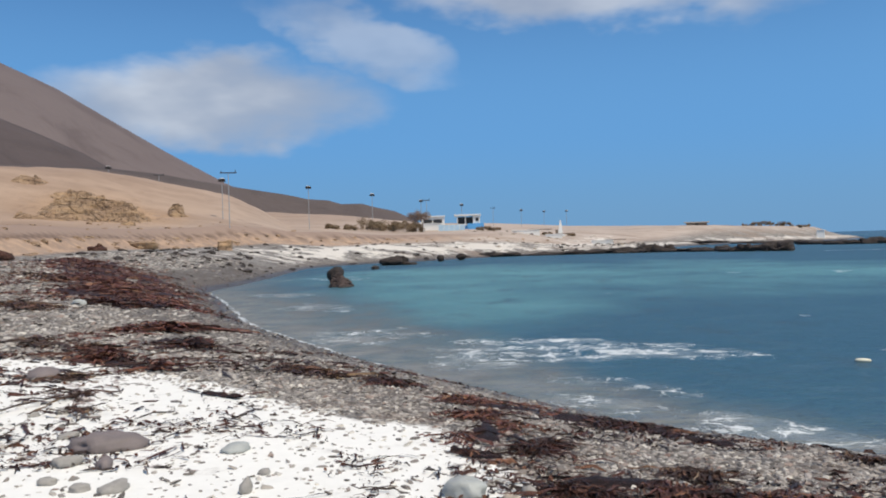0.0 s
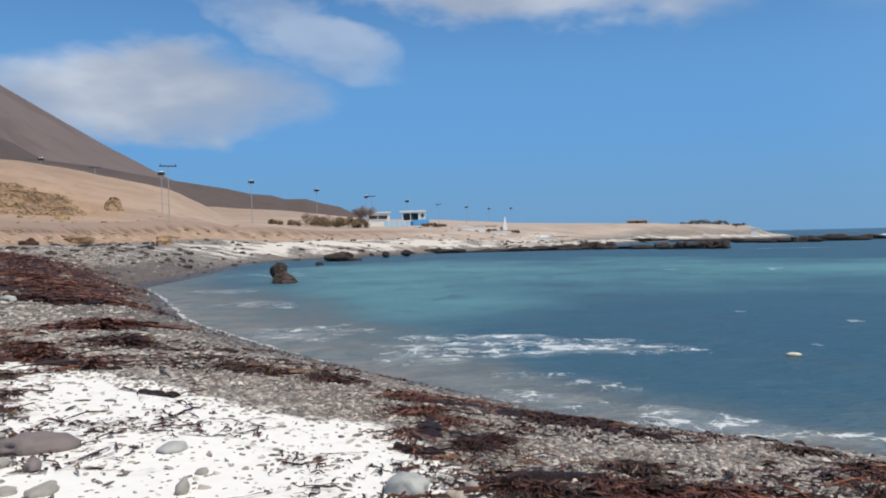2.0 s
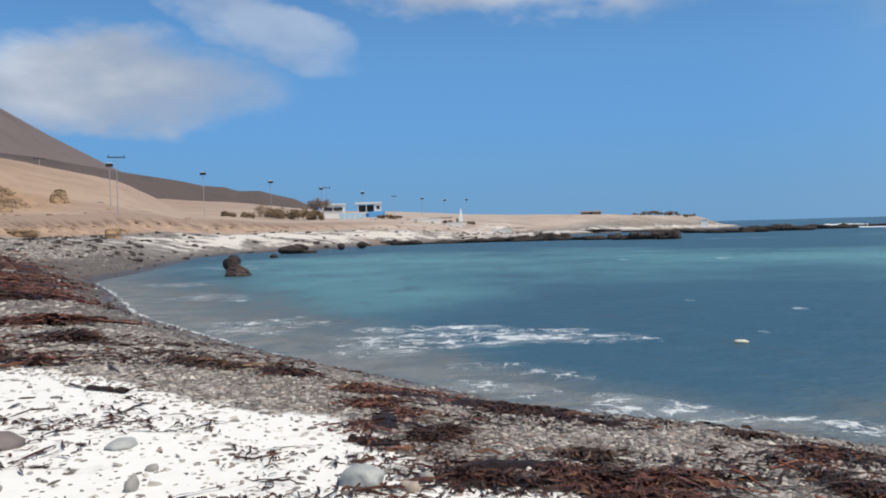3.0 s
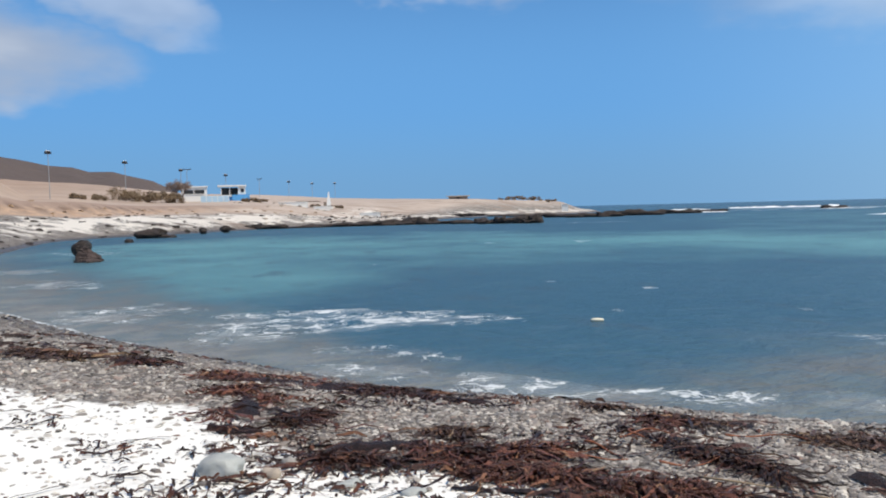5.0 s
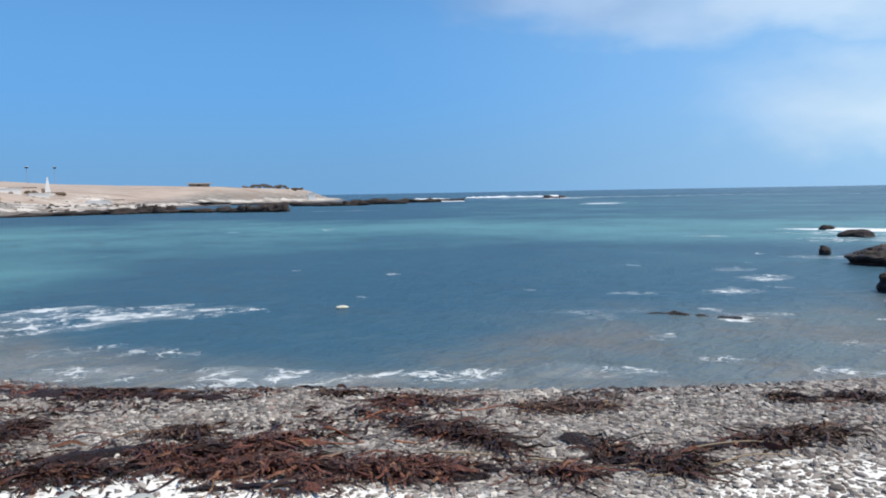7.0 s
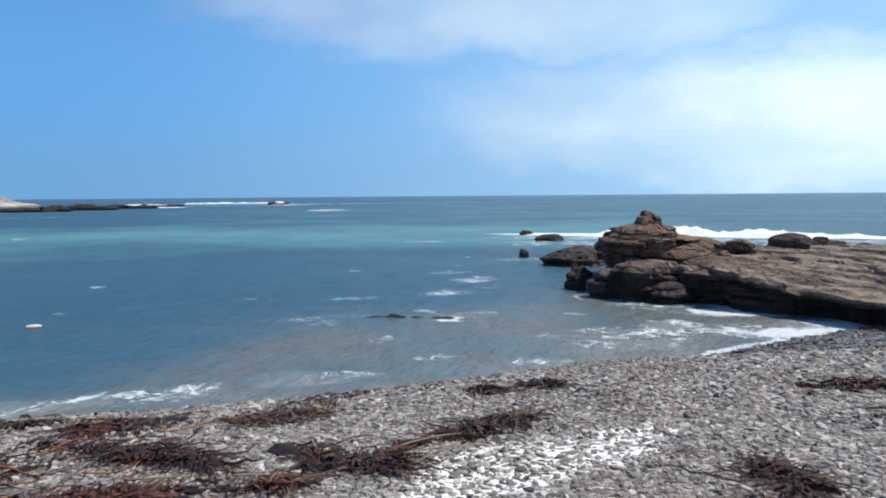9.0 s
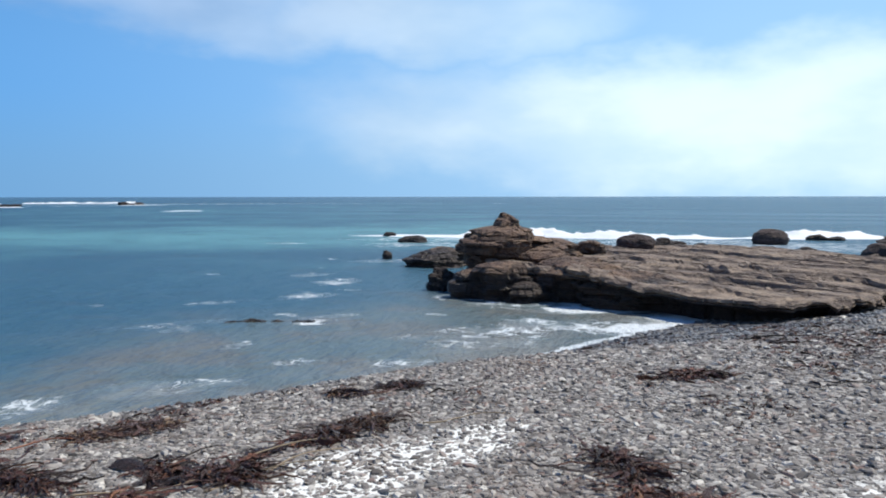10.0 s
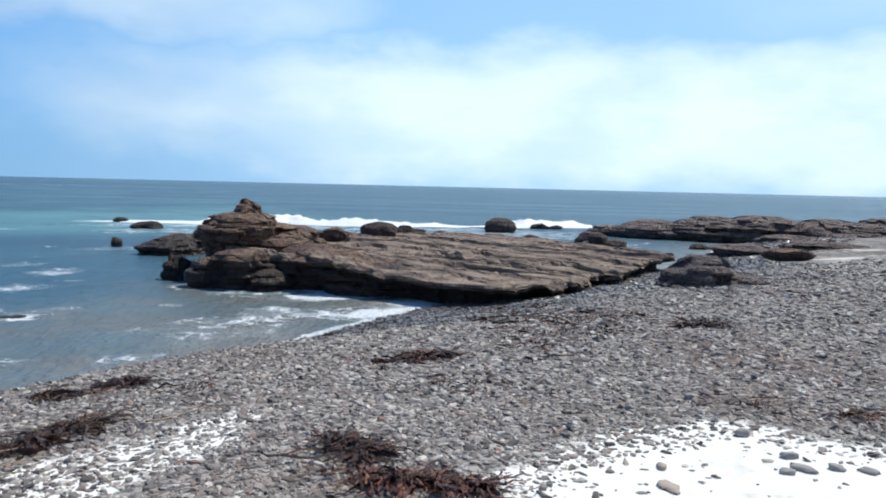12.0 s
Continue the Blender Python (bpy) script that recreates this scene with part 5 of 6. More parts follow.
for n, row in enumerate([(-55.5, 122.0, 7.0, 8.0, 0.62), (-49.5, 119.5, 3.6, 5.0, 0.6), (-61.0, 127.5, 4.5, 3.5, 0.4), (-44.5, 127.5, 1.3, 2.0, 0.7), (-70.5, 131.0, 3.0, 1.6, 0.45), (-46.5, 112.5, 1.2, 1.2, 0.5), (-58.0, 112.0, 4.0, 1.0, 0.4)]):
    dune_outcrop(*row, 150 + n)


def rubble(name, count, pick, mat, label, seed):
    """Broken rock strewn on the far shore, too small and far to tell apart."""
    rng = np.random.default_rng(seed)
    a = np.radians(rng.uniform(-31, 27, count * 6))
    r = rng.uniform(55, 215, count * 6)
    x, y = r * np.sin(a), r * np.cos(a)
    z, s = land_height(x, y)
    keep = np.flatnonzero(pick(np.degrees(a), r, s, rng))[:count]
    ball, f = cobble_shape(rng, len(keep))
    w = np.minimum(np.exp(rng.normal(-0.95, 0.5, len(keep))), 0.75)
    v = ball * np.stack([w * 1.5, w * 1.5, w * rng.uniform(0.5, 1.3, len(keep))], 1)[:, None]
    v = v * (1 + 0.22 * rng.normal(size=v.shape))
    v = v + np.stack([x[keep], y[keep], z[keep]], 1)[:, None]
    faces = (f[None] + (np.arange(len(keep)) * v.shape[1])[:, None, None]).reshape(-1, 3)
    ob = mesh_object(name, v.reshape(-1, 3), faces, mat, smooth=False)
    return tagged(ob, label, "rubble", kind="stuff")


def build_rubble():
    rubble("scarp_rubble", 700, lambda az, r, s, g: (s > 16.2) & (s < 20.6) & (r > 54) & (az < 8), OCHRE, "tan rubble along the foot of the coast road bank", 1)
    rubble("shore_rubble", 620, lambda az, r, s, g: (s > 0.2) & (s < 15) & (r > 62) & (g.random(len(s)) < 0.6), BLACK, "dark broken rock strewn on the far shore", 2)
    rubble("point_rubble", 420, lambda az, r, s, g: (s > 6) & (s < 75) & (r > 140) & (az > 2) & (g.random(len(s)) < 0.3), WOOD, "brown stones and wreckage scattered on the point", 4)
    rubble("pale_rubble", 320, lambda az, r, s, g: (s > 3) & (s < 60) & (r > 130) & (az > 0) & (g.random(len(s)) < 0.3), STONE_TAN, "pale stones scattered on the point", 5)
    rubble("bank_rubble", 120, lambda az, r, s, g: (s > 21.5) & (s < 40) & (r > 75) & (r < 135) & (az < -8), OCHRE, "tan stones scattered on the coast road bank", 3)


# ---------------------------------------------------------------- breaking sea behind the ledge
def breaker(name, line, high, wide, label, seed):
    """A line of broken white water: a ragged rounded ridge."""
    p = np.array(line, float)
    along = np.concatenate([[0], np.cumsum(np.linalg.norm(np.diff(p, axis=0), axis=1))])
    q = np.linspace(0, along[-1], int(along[-1] / 0.25))
    x, y = np.interp(q, along, p[:, 0]), np.interp(q, along, p[:, 1])
    dx, dy = np.gradient(x), np.gradient(y)
    n = np.hypot(dx, dy)
    nx, ny = -dy / n, dx / n
    ends = smooth01(q, 0, 4) * smooth01(q, along[-1], along[-1] - 4)
    rows = []
    if wide > 2 or high < 0.2:
        ends = ends * smooth01(fbm(q * 0.07, 0.0, 0, 3, seed + 6), -0.15, 0.2)
    for u in np.linspace(-1, 1, 15):
        w = wide * (0.7 + 0.5 * fbm(q * 0.35, 0.0, 0, 3, seed)) * u
        lump = fbm(q * 0.8, u * 2.0, 0, 4, seed + 1)
        z = high * ends * (1 - abs(u) ** 1.6) * (0.35 + 1.2 * np.abs(fbm(q * 0.16, u * 0.4, 0, 3, seed + 8)) + 0.55 * lump + 0.7 * np.abs(fbm(q * 2.2, u * 5.0, 0, 5, seed + 5))) - 0.06 * abs(u)
        rows.append(np.stack([x + nx * w, y + ny * w, z], 1))
    v = np.concatenate(rows)
    m = len(q)
    i, j = np.meshgrid(np.arange(14), np.arange(m - 1), indexing="ij")
    faces = np.stack([i * m + j, i * m + j + 1, (i + 1) * m + j + 1, (i + 1) * m + j], -1).reshape(-1, 4)
    ob = mesh_object(name, v, faces, FOAM)
    return tagged(ob, label, "wave", kind="structure")


breaker("surf", [(46, 27), (47.5, 19), (50, 14), (50, 9), (52, 3), (55, -4), (57, -8)], 0.52, 2.1, "line of white surf breaking behind the rocks", 3)
for n, (az0, az1, r, high) in enumerate([(32.5, 40.5, 222, 0.8), (36.5, 46.5, 335, 1.2), (40.0, 43.5, 285, 0.8), (33.0, 37.0, 300, 1.0), (43.5, 47.0, 258, 0.6), (46.0, 50.5, 150, 0.25)]):
    aa = np.radians(np.linspace(az0, az1, 9))
    breaker("surf_point", np.stack([r * np.sin(aa), r * np.cos(aa)], 1), high * 0.42, 2.4, "white water breaking off the far point", 12 + n)


# ---------------------------------------------------------------- far point: buildings, poles, shrubs
def facing(x, y):
    """Stands at x, y on the ground, its front towards the beach."""
    return pose(x, y, ground_z(x, y), 0, 0, -math.degrees(math.atan2(x, y)))


def thing(name, m, label, category, group=""):
    ob = new(name)
    ob.empty_display_size = 0.2
    ob.matrix_basis = m
    return tagged(ob, label, category, group)


def cafe_building(x, y):
    t = thing("white_house", facing(x, y), "small white flat-roofed house with a wide dark window", "house")
    part("wall", box(-3.0, 0, -1.0, 2.6, 4.5, 3.1), WHITE, t)
    part("roof", box(-3.2, -0.25, 3.1, 2.8, 4.7, 3.4), WHITE, t)
    for k in range(2):
        w = part("window", box(-2.4 + 2.3 * k, -0.06, 1.7, -0.3 + 2.3 * k, 0.10, 2.55), DARK, t)
        part("sill", box(-2.5 + 2.3 * k, -0.16, 1.57, -0.2 + 2.3 * k, 0.0, 1.68), WHITE, w)
    part("door", box(-3.9, 0.6, -0.4, -3.05, 0.75, 1.5), WHITE, t, "white open shutter beside the house")
    return t


def kiosk_building(x, y):
    t = thing("blue_kiosk", facing(x, y), "two-storey blue and white kiosk with an open shaded terrace", "building")
    part("ground_floor", box(0.2, -0.4, -1.0, 4.1, 4.0, 1.35), BLUE, t, "bright blue painted lower storey")
    part("upper_wall", box(1.7, 0.1, 1.4, 3.2, 4.0, 3.2), WHITE, t)
    w = part("window", box(2.15, 0.0, 1.9, 2.85, 0.14, 2.7), DARK, t)
    part("window_frame", box(2.05, 0.02, 2.7, 2.95, 0.12, 2.8), WHITE, w)
    # near-black wall: shade inside the open terrace, put into the wall's colour
    part("back_wall", box(-2.3, 3.0, -1.0, 1.7, 4.0, 3.0), DARK, t, "dark shaded back of the terrace")
    part("terrace_floor", box(-2.3, 0, 1.0, 1.7, 3.0, 1.25), WHITE, t)
    part("roof", box(-3.0, -0.3, 3.2, 3.4, 4.2, 3.55), WHITE, t)
    for k in range(3):
        part("post", box(-2.3 + 1.9 * k, 0.0, 1.25, -2.12 + 1.9 * k, 0.18, 3.2), WHITE, t)
    part("lower_wall", box(-2.3, 0.3, -1.0, 0.2, 0.5, 1.0), BLUE, t)
    return t


def panel_fence(x, y):
    t = thing("panel_fence", facing(x, y), "low pale blue panel fence in front of the houses", "fence")
    for k in range(5):
        part("panel", box(-3.0 + 1.2 * k, 0, -0.5, -1.86 + 1.2 * k, 0.08, 1.35), PALE_BLUE, t)
    for k in range(6):
        part("post", box(-3.06 + 1.2 * k, -0.05, -0.6, -2.96 + 1.2 * k, 0.12, 1.45), WHITE, t)
    return t


def monument(x, y):
    t = thing("white_monument", facing(x, y), "slender white tapering monument on a stepped base", "monument")
    bm = bmesh.new()
    bmesh.ops.create_cone(bm, cap_ends=True, segments=4, radius1=0.95, radius2=0.16, depth=4.0, matrix=Matrix.Translation((0.2, 0.5, 2.2)) @ pose(0, 0, 0, 0, 0, 45))
    part("shaft", bm, WHITE, t)
    part("base", box(-1.3, -0.6, -0.6, 1.3, 1.6, 0.35), WHITE, t)
    part("wing", box(-1.1, 0.2, 0.3, -0.4, 0.9, 1.6), TIN, t, "low brown stub wall beside the shaft")
    return t


def low_wall(x, y, length, label):
    t = thing("shelter_wall", facing(x, y), label, "wall")
    part("wall", box(-length / 2, 0, -0.6, length / 2, 0.3, 0.8), WHITE, t)
    part("coping", box(-length / 2 - 0.1, -0.1, 0.8, length / 2 + 0.1, 0.4, 0.95), WHITE, t)
    part("roof", box(length * 0.1, 0.5, 0.9, length / 2 + 3.0, 3.0, 1.1), TIN, t, "low brown shed roof")
    return t


def flat_hut(x, y):
    t = thing("flat_hut", facing(x, y), "low brown flat-roofed hut on the point", "hut")
    part("wall", box(-3.2, 0, -0.9, 3.2, 3.5, 0.8), TIN, t)
    part("roof", box(-3.9, -0.5, 0.8, 3.9, 4.0, 1.15), PALE_ROOF, t, "pale sheet roof")
    part("door", box(-0.5, -0.05, -0.8, 0.4, 0.05, 0.7), DARK, t)
    return t


def white_cabin(x, y, z):
    t = thing("white_cabin", pose(x, y, z, 0, 0, -math.degrees(math.atan2(x, y))), "small square white cabin near the end of the point", "cabin")
    part("wall", box(-1.1, 0, -2.4, 1.1, 2.0, 1.5), WHITE, t)
    part("roof", box(-1.25, -0.15, 1.5, 1.25, 2.15, 1.65), WHITE, t)
    return t


cafe_building(-2.2, 180)
kiosk_building(5.7, 182)
panel_fence(2.0, 176)
monument(30.2, 197)
low_wall(20.6, 190, 7.0, "long low white wall with a brown shed roof behind")
low_wall(27.0, 186, 4.0, "short low white wall beside the monument")
low_wall(38.0, 182, 5.0, "low broken white wall on the point")
flat_hut(82, 246)
white_cabin(119.5, 241.0, ground_z(119.5, 241.0) + 0.9)


def utility_pole(az, r, top_el, low=8.5, arm=1.0, lamp=True):
    a = radians(az)
    x, y = r * math.sin(a), r * math.cos(a)
    top = 2.72 + r * math.tan(radians(top_el))
    z = min(ground_z(x, y), top - low * 0.6)
    t = thing("utility_pole", pose(x, y, z, 0, 0, -az), "tall grey concrete utility pole" + (" with a wide crossarm" if arm > 1.5 else " with a lamp head on top"), "pole", "poles along the coast road")
    h = top - z
    part("shaft", rod((0, 0, -0.5), (0, 0, h - 0.2), 0.075, 0.05), CONCRETE, t)
    part("crossarm", box(-arm, -0.08, h - 0.35, arm, 0.08, h - 0.18), METAL, t)
    for k in (-1, 1):
        part("insulator", rod((k * arm * 0.85, 0, h - 0.18), (k * arm * 0.85, 0, h + 0.12), 0.07, 0.05), METAL, t)
    if lamp:
        part("lamp_head", box(-0.45, -0.4, h - 0.18, 0.45, 0.4, h + 0.16, 0.1), METAL, t)
        part("lamp_cover", box(-0.4, -0.35, h + 0.16, 0.4, 0.35, h + 0.26, 0.04), WHITE, t)
    return t


for row in [(-15.65, 122, 5.62, 9, 1.25, False), (-16.1, 135, 5.0, 9, 0.6, True), (-9.95, 156, 4.40, 9, 0.6, True), (-5.25, 180, 3.75, 9, 0.6, True), (-1.2, 190, 3.30, 8, 0.9, False), (-1.6, 196, 3.2, 8, 0.5, True),
            (1.45, 205, 2.82, 8, 0.5, True), (3.8, 230, 2.55, 8, 0.7, False), (5.9, 255, 2.28, 8, 0.5, True), (7.6, 280, 2.12, 8, 0.5, True), (9.25, 290, 2.1, 8, 0.5, True), (-23.6, 185, 5.85, 5, 0.7, True), (-20.35, 180, 5.42, 5, 1.1, False)]:
    utility_pole(*row)


def leaf_cloud(centres, radii, count, size, seed):
    """Many small leaf blades scattered through clumps."""
    rng = np.random.default_rng(seed)
    c = np.array(centres, float)
    pick = rng.integers(0, len(c), count)
    d = rng.normal(size=(count, 3))
    d /= np.linalg.norm(d, axis=1)[:, None]
    p = c[pick] + d * (rng.random(count) ** 0.5)[:, None] * np.array(radii)[pick][:, None] * np.array([1, 1, 0.75])
    u, w = rng.normal(size=(count, 3)), rng.normal(size=(count, 3))
    u *= (size * (0.6 + rng.random(count)) / np.linalg.norm(u, axis=1))[:, None]
    w *= (size * 0.5 / np.linalg.norm(w, axis=1))[:, None]
    v = np.stack([p - u, p + w, p + u, p - w], 1).reshape(-1, 3)
    return v, np.arange(count * 4).reshape(-1, 4)


def shrub(x, y, wide, high, label, seed, count=1500):
    t = thing("shrub", facing(x, y), label, "shrub", "shrubs by the houses")
    rnd = random.Random(seed)
    n = 6 + int(wide)
    centres = [(rnd.uniform(-0.5, 0.5) * wide, rnd.uniform(-1, 1), high * rnd.uniform(0.15, 0.62)) for _ in range(n)]
    v, f = leaf_cloud(centres, [high * rnd.uniform(0.28, 0.48) for _ in range(n)], count, 0.2, seed)
    mesh_object("crown", v, f, SHRUB, t)
    for cx, cy, cz in centres[:5]:
        part("stem", rod((cx * 0.6, cy * 0.5, -0.3), (cx, cy, cz), 0.06, 0.03, 6), TWIG, t)
    return t


def bare_tree(x, y, high, seed):
    t = thing("bare_tree", facing(x, y), "bare brown tree with a thin twiggy crown beside the white house", "tree")
    rnd = random.Random(seed)
    part("trunk", rod((0, 0, -0.4), (0.1, 0, high * 0.4), 0.16, 0.1), TWIG, t)
    tips = []
    for _ in range(12):
        a, l = rnd.uniform(0, 6.28), rnd.uniform(0.35, 0.6) * high
        tip = (0.5 * l * math.cos(a), 0.5 * l * math.sin(a), high * 0.38 + l)
        part("limb", rod((0.1, 0, high * 0.36), tip, 0.05, 0.015, 5), TWIG, t)
        tips.append(tip)
    v, f = leaf_cloud(tips, [1.1] * 12, 1800, 0.12, seed)
    mesh_object("crown", v, f, TWIG, t)
    return t


for n, (x, y, w, h) in enumerate([(-22.6, 158, 3.0, 1.3), (-19.5, 160, 2.5, 1.5), (-15.5, 166, 5.0, 3.4), (-12.5, 168, 5.5, 3.2), (-9.5, 170, 5.5, 2.8), (-6.8, 172, 4.0, 2.4), (9.6, 176, 3.2, 1.1), (12.0, 178, 3.0, 0.9),
                                  (27.0, 199, 2.5, 0.9), (34, 200, 3.0, 0.8), (108.6, 263.5, 9, 1.9), (115, 260, 8, 1.7), (120.5, 257.0, 6, 1.4)]):
    shrub(x, y, w, h, "dry olive brown shrub on the sandy plain", 200 + n)
bare_tree(-4.6, 172, 4.6, 7)
bare_tree(-6.2, 173, 4.0, 9)

# ---------------------------------------------------------------- stones lying on the sand
# x, y, width, height, material, label
for n, (x, y, w, h, mat, label) in enumerate([
        (-3.13, 6.71, 0.66, 0.27, STONE_PURPLE, "large flat purplish stone sunk in white sand"), (-3.24, 6.16, 0.23, 0.15, STONE_GREY, "rounded grey stone on white sand"),
        (-1.97, 6.60, 0.26, 0.13, STONE_PALE, "flat pale grey stone on white sand"), (-2.57, 5.54, 0.21, 0.12, STONE_GREY, "rounded grey stone on white sand"),
        (-1.59, 5.46, 0.12, 0.16, STONE_GREY, "upright grey stone on white sand"), (-5.80, 10.69, 0.55, 0.20, STONE_PURPLE, "brownish boulder at the edge of the sand"),
        (-2.89, 6.11, 0.20, 0.17, STONE_PURPLE, "purple-brown stone beside a larger one"), (-0.03, 5.35, 0.36, 0.26, STONE_PALE, "smooth pale translucent-looking boulder on sand"),
        (-12.03, 24.8, 0.5, 0.34, STONE_PALE, "pale boulder among grey shingle"), (-3.14, 5.71, 0.14, 0.1, STONE_GREY, "small grey stone on white sand"),
        (-2.82, 5.53, 0.16, 0.1, STONE_GREY, "small grey stone on white sand"), (-3.66, 7.07, 0.17, 0.1, STONE_GREY, "small grey stone on white sand"),
        (-4.47, 8.0, 0.13, 0.1, STONE_GREY, "small grey stone on white sand"), (-4.26, 8.17, 0.19, 0.11, STONE_GREY, "flat grey stone on white sand"),
        (-1.57, 5.93, 0.13, 0.08, STONE_GREY, "small grey stone on white sand"), (0.42, 5.44, 0.12, 0.1, STONE_GREY, "small grey stone beside dark weed"),
        (0.27, 5.2, 0.13, 0.11, STONE_TAN, "small tan stone on white sand"), (0.69, 4.8, 0.12, 0.08, STONE_PALE, "small pale stone on white sand"),
        (1.09, 4.57, 0.14, 0.07, STONE_PALE, "flat white stone in the sand"), (0.75, 4.85, 0.13, 0.09, STONE_PALE, "pale stone among the weed"),
        (4.72, -1.97, 0.14, 0.06, STONE_GREY, "grey stone on white sand"), (4.75, -2.16, 0.10, 0.06, STONE_GREY, "grey stone on white sand"), (4.66, -1.85, 0.10, 0.05, STONE_GREY, "small grey stone on white sand"),
        (4.94, -1.96, 0.11, 0.07, STONE_GREY, "small grey stone on white sand"), (5.36, -1.81, 0.12, 0.09, STONE_GREY, "grey stone at the edge of the sand"), (6.24, -1.66, 0.1, 0.08, STONE_GREY, "dark grey stone in the shingle"),
        (6.35, -1.82, 0.12, 0.08, STONE_PURPLE, "dark brown stone in the shingle"), (4.67, -1.13, 0.09, 0.05, STONE_TAN, "small tan stone in white sand"), (4.37, -1.10, 0.16, 0.035, STONE_TAN, "flat tan stone sunk in white sand"),
        (4.72, -2.34, 0.11, 0.05, STONE_GREY, "small grey stone on white sand")]):
    rock("stone", (x, y, ground_z(x, y) + h * 0.16), (w, w * 0.72, h * 0.8), (10 if n == 0 else 20 * n), mat, label, 300 + n, sub=3, power=(1.75 if n == 0 else 1.7 + 0.13 * (n % 6)), rough=0.42, layers=0.0, category="stone")

buoy = rock("float", (8.6, 16.0, 0.015), (0.32, 0.13, 0.09), -20, plain("cream_plastic", (0.74, 0.70, 0.55), 0.4, spot=0.2), "small cream float drifting on the bay", 333, sub=3, power=2.2, rough=0.05, layers=0.0, category="float")

# ---------------------------------------------------------------- kelp thrown up on the beach
KELP_WORDS = {KELP: "tangled heap of rust-red kelp drying on the beach", KELP_DARK: "dark matted heap of blackish kelp on the beach", KELP_BROWN: "thin scatter of brown kelp strands on the beach"}


def ribbons(start, heading, length, width, arch, lift, rng, steps=7):
    """Curling strips, all made at once: rows of starts, headings and sizes."""
    n = len(length)
    turn = rng.normal(0, 0.55, (n, steps)).cumsum(1) * 0.7
    a = heading[:, None] + turn
    seg = (length / steps)[:, None]
    x = start[:, :1] + np.concatenate([np.zeros((n, 1)), (np.cos(a) * seg).cumsum(1)], 1)
    y = start[:, 1:2] + np.concatenate([np.zeros((n, 1)), (np.sin(a) * seg).cumsum(1)], 1)
    a = np.concatenate([a, a[:, -1:]], 1)
    t = np.linspace(0, 1, steps + 1)[None]
    z, _ = land_height(x.ravel(), y.ravel())
    z = np.maximum(z.reshape(x.shape), -0.02) + lift[:, None] + arch[:, None] * np.sin(np.pi * t) + rng.normal(0, 0.008, x.shape)
    w = width[:, None] * (0.35 + 0.65 * np.sin(np.pi * np.clip(t * 0.9 + 0.08, 0, 1))) / 2
    roll = rng.normal(0, 0.4, (n, 1)) + rng.normal(0, 0.25, x.shape).cumsum(1)
    ox, oy, oz = -np.sin(a) * w * np.cos(roll), np.cos(a) * w * np.cos(roll), w * np.sin(roll)
    v = np.stack([np.stack([x - ox, y - oy, z - oz], -1), np.stack([x + ox, y + oy, z + oz], -1)], 2)
    base = (np.arange(n) * (steps + 1) * 2)[:, None] + (np.arange(steps) * 2)[None]
    f = np.stack([base, base + 1, base + 3, base + 2], -1).reshape(-1, 4)
    return v.reshape(-1, 3), f


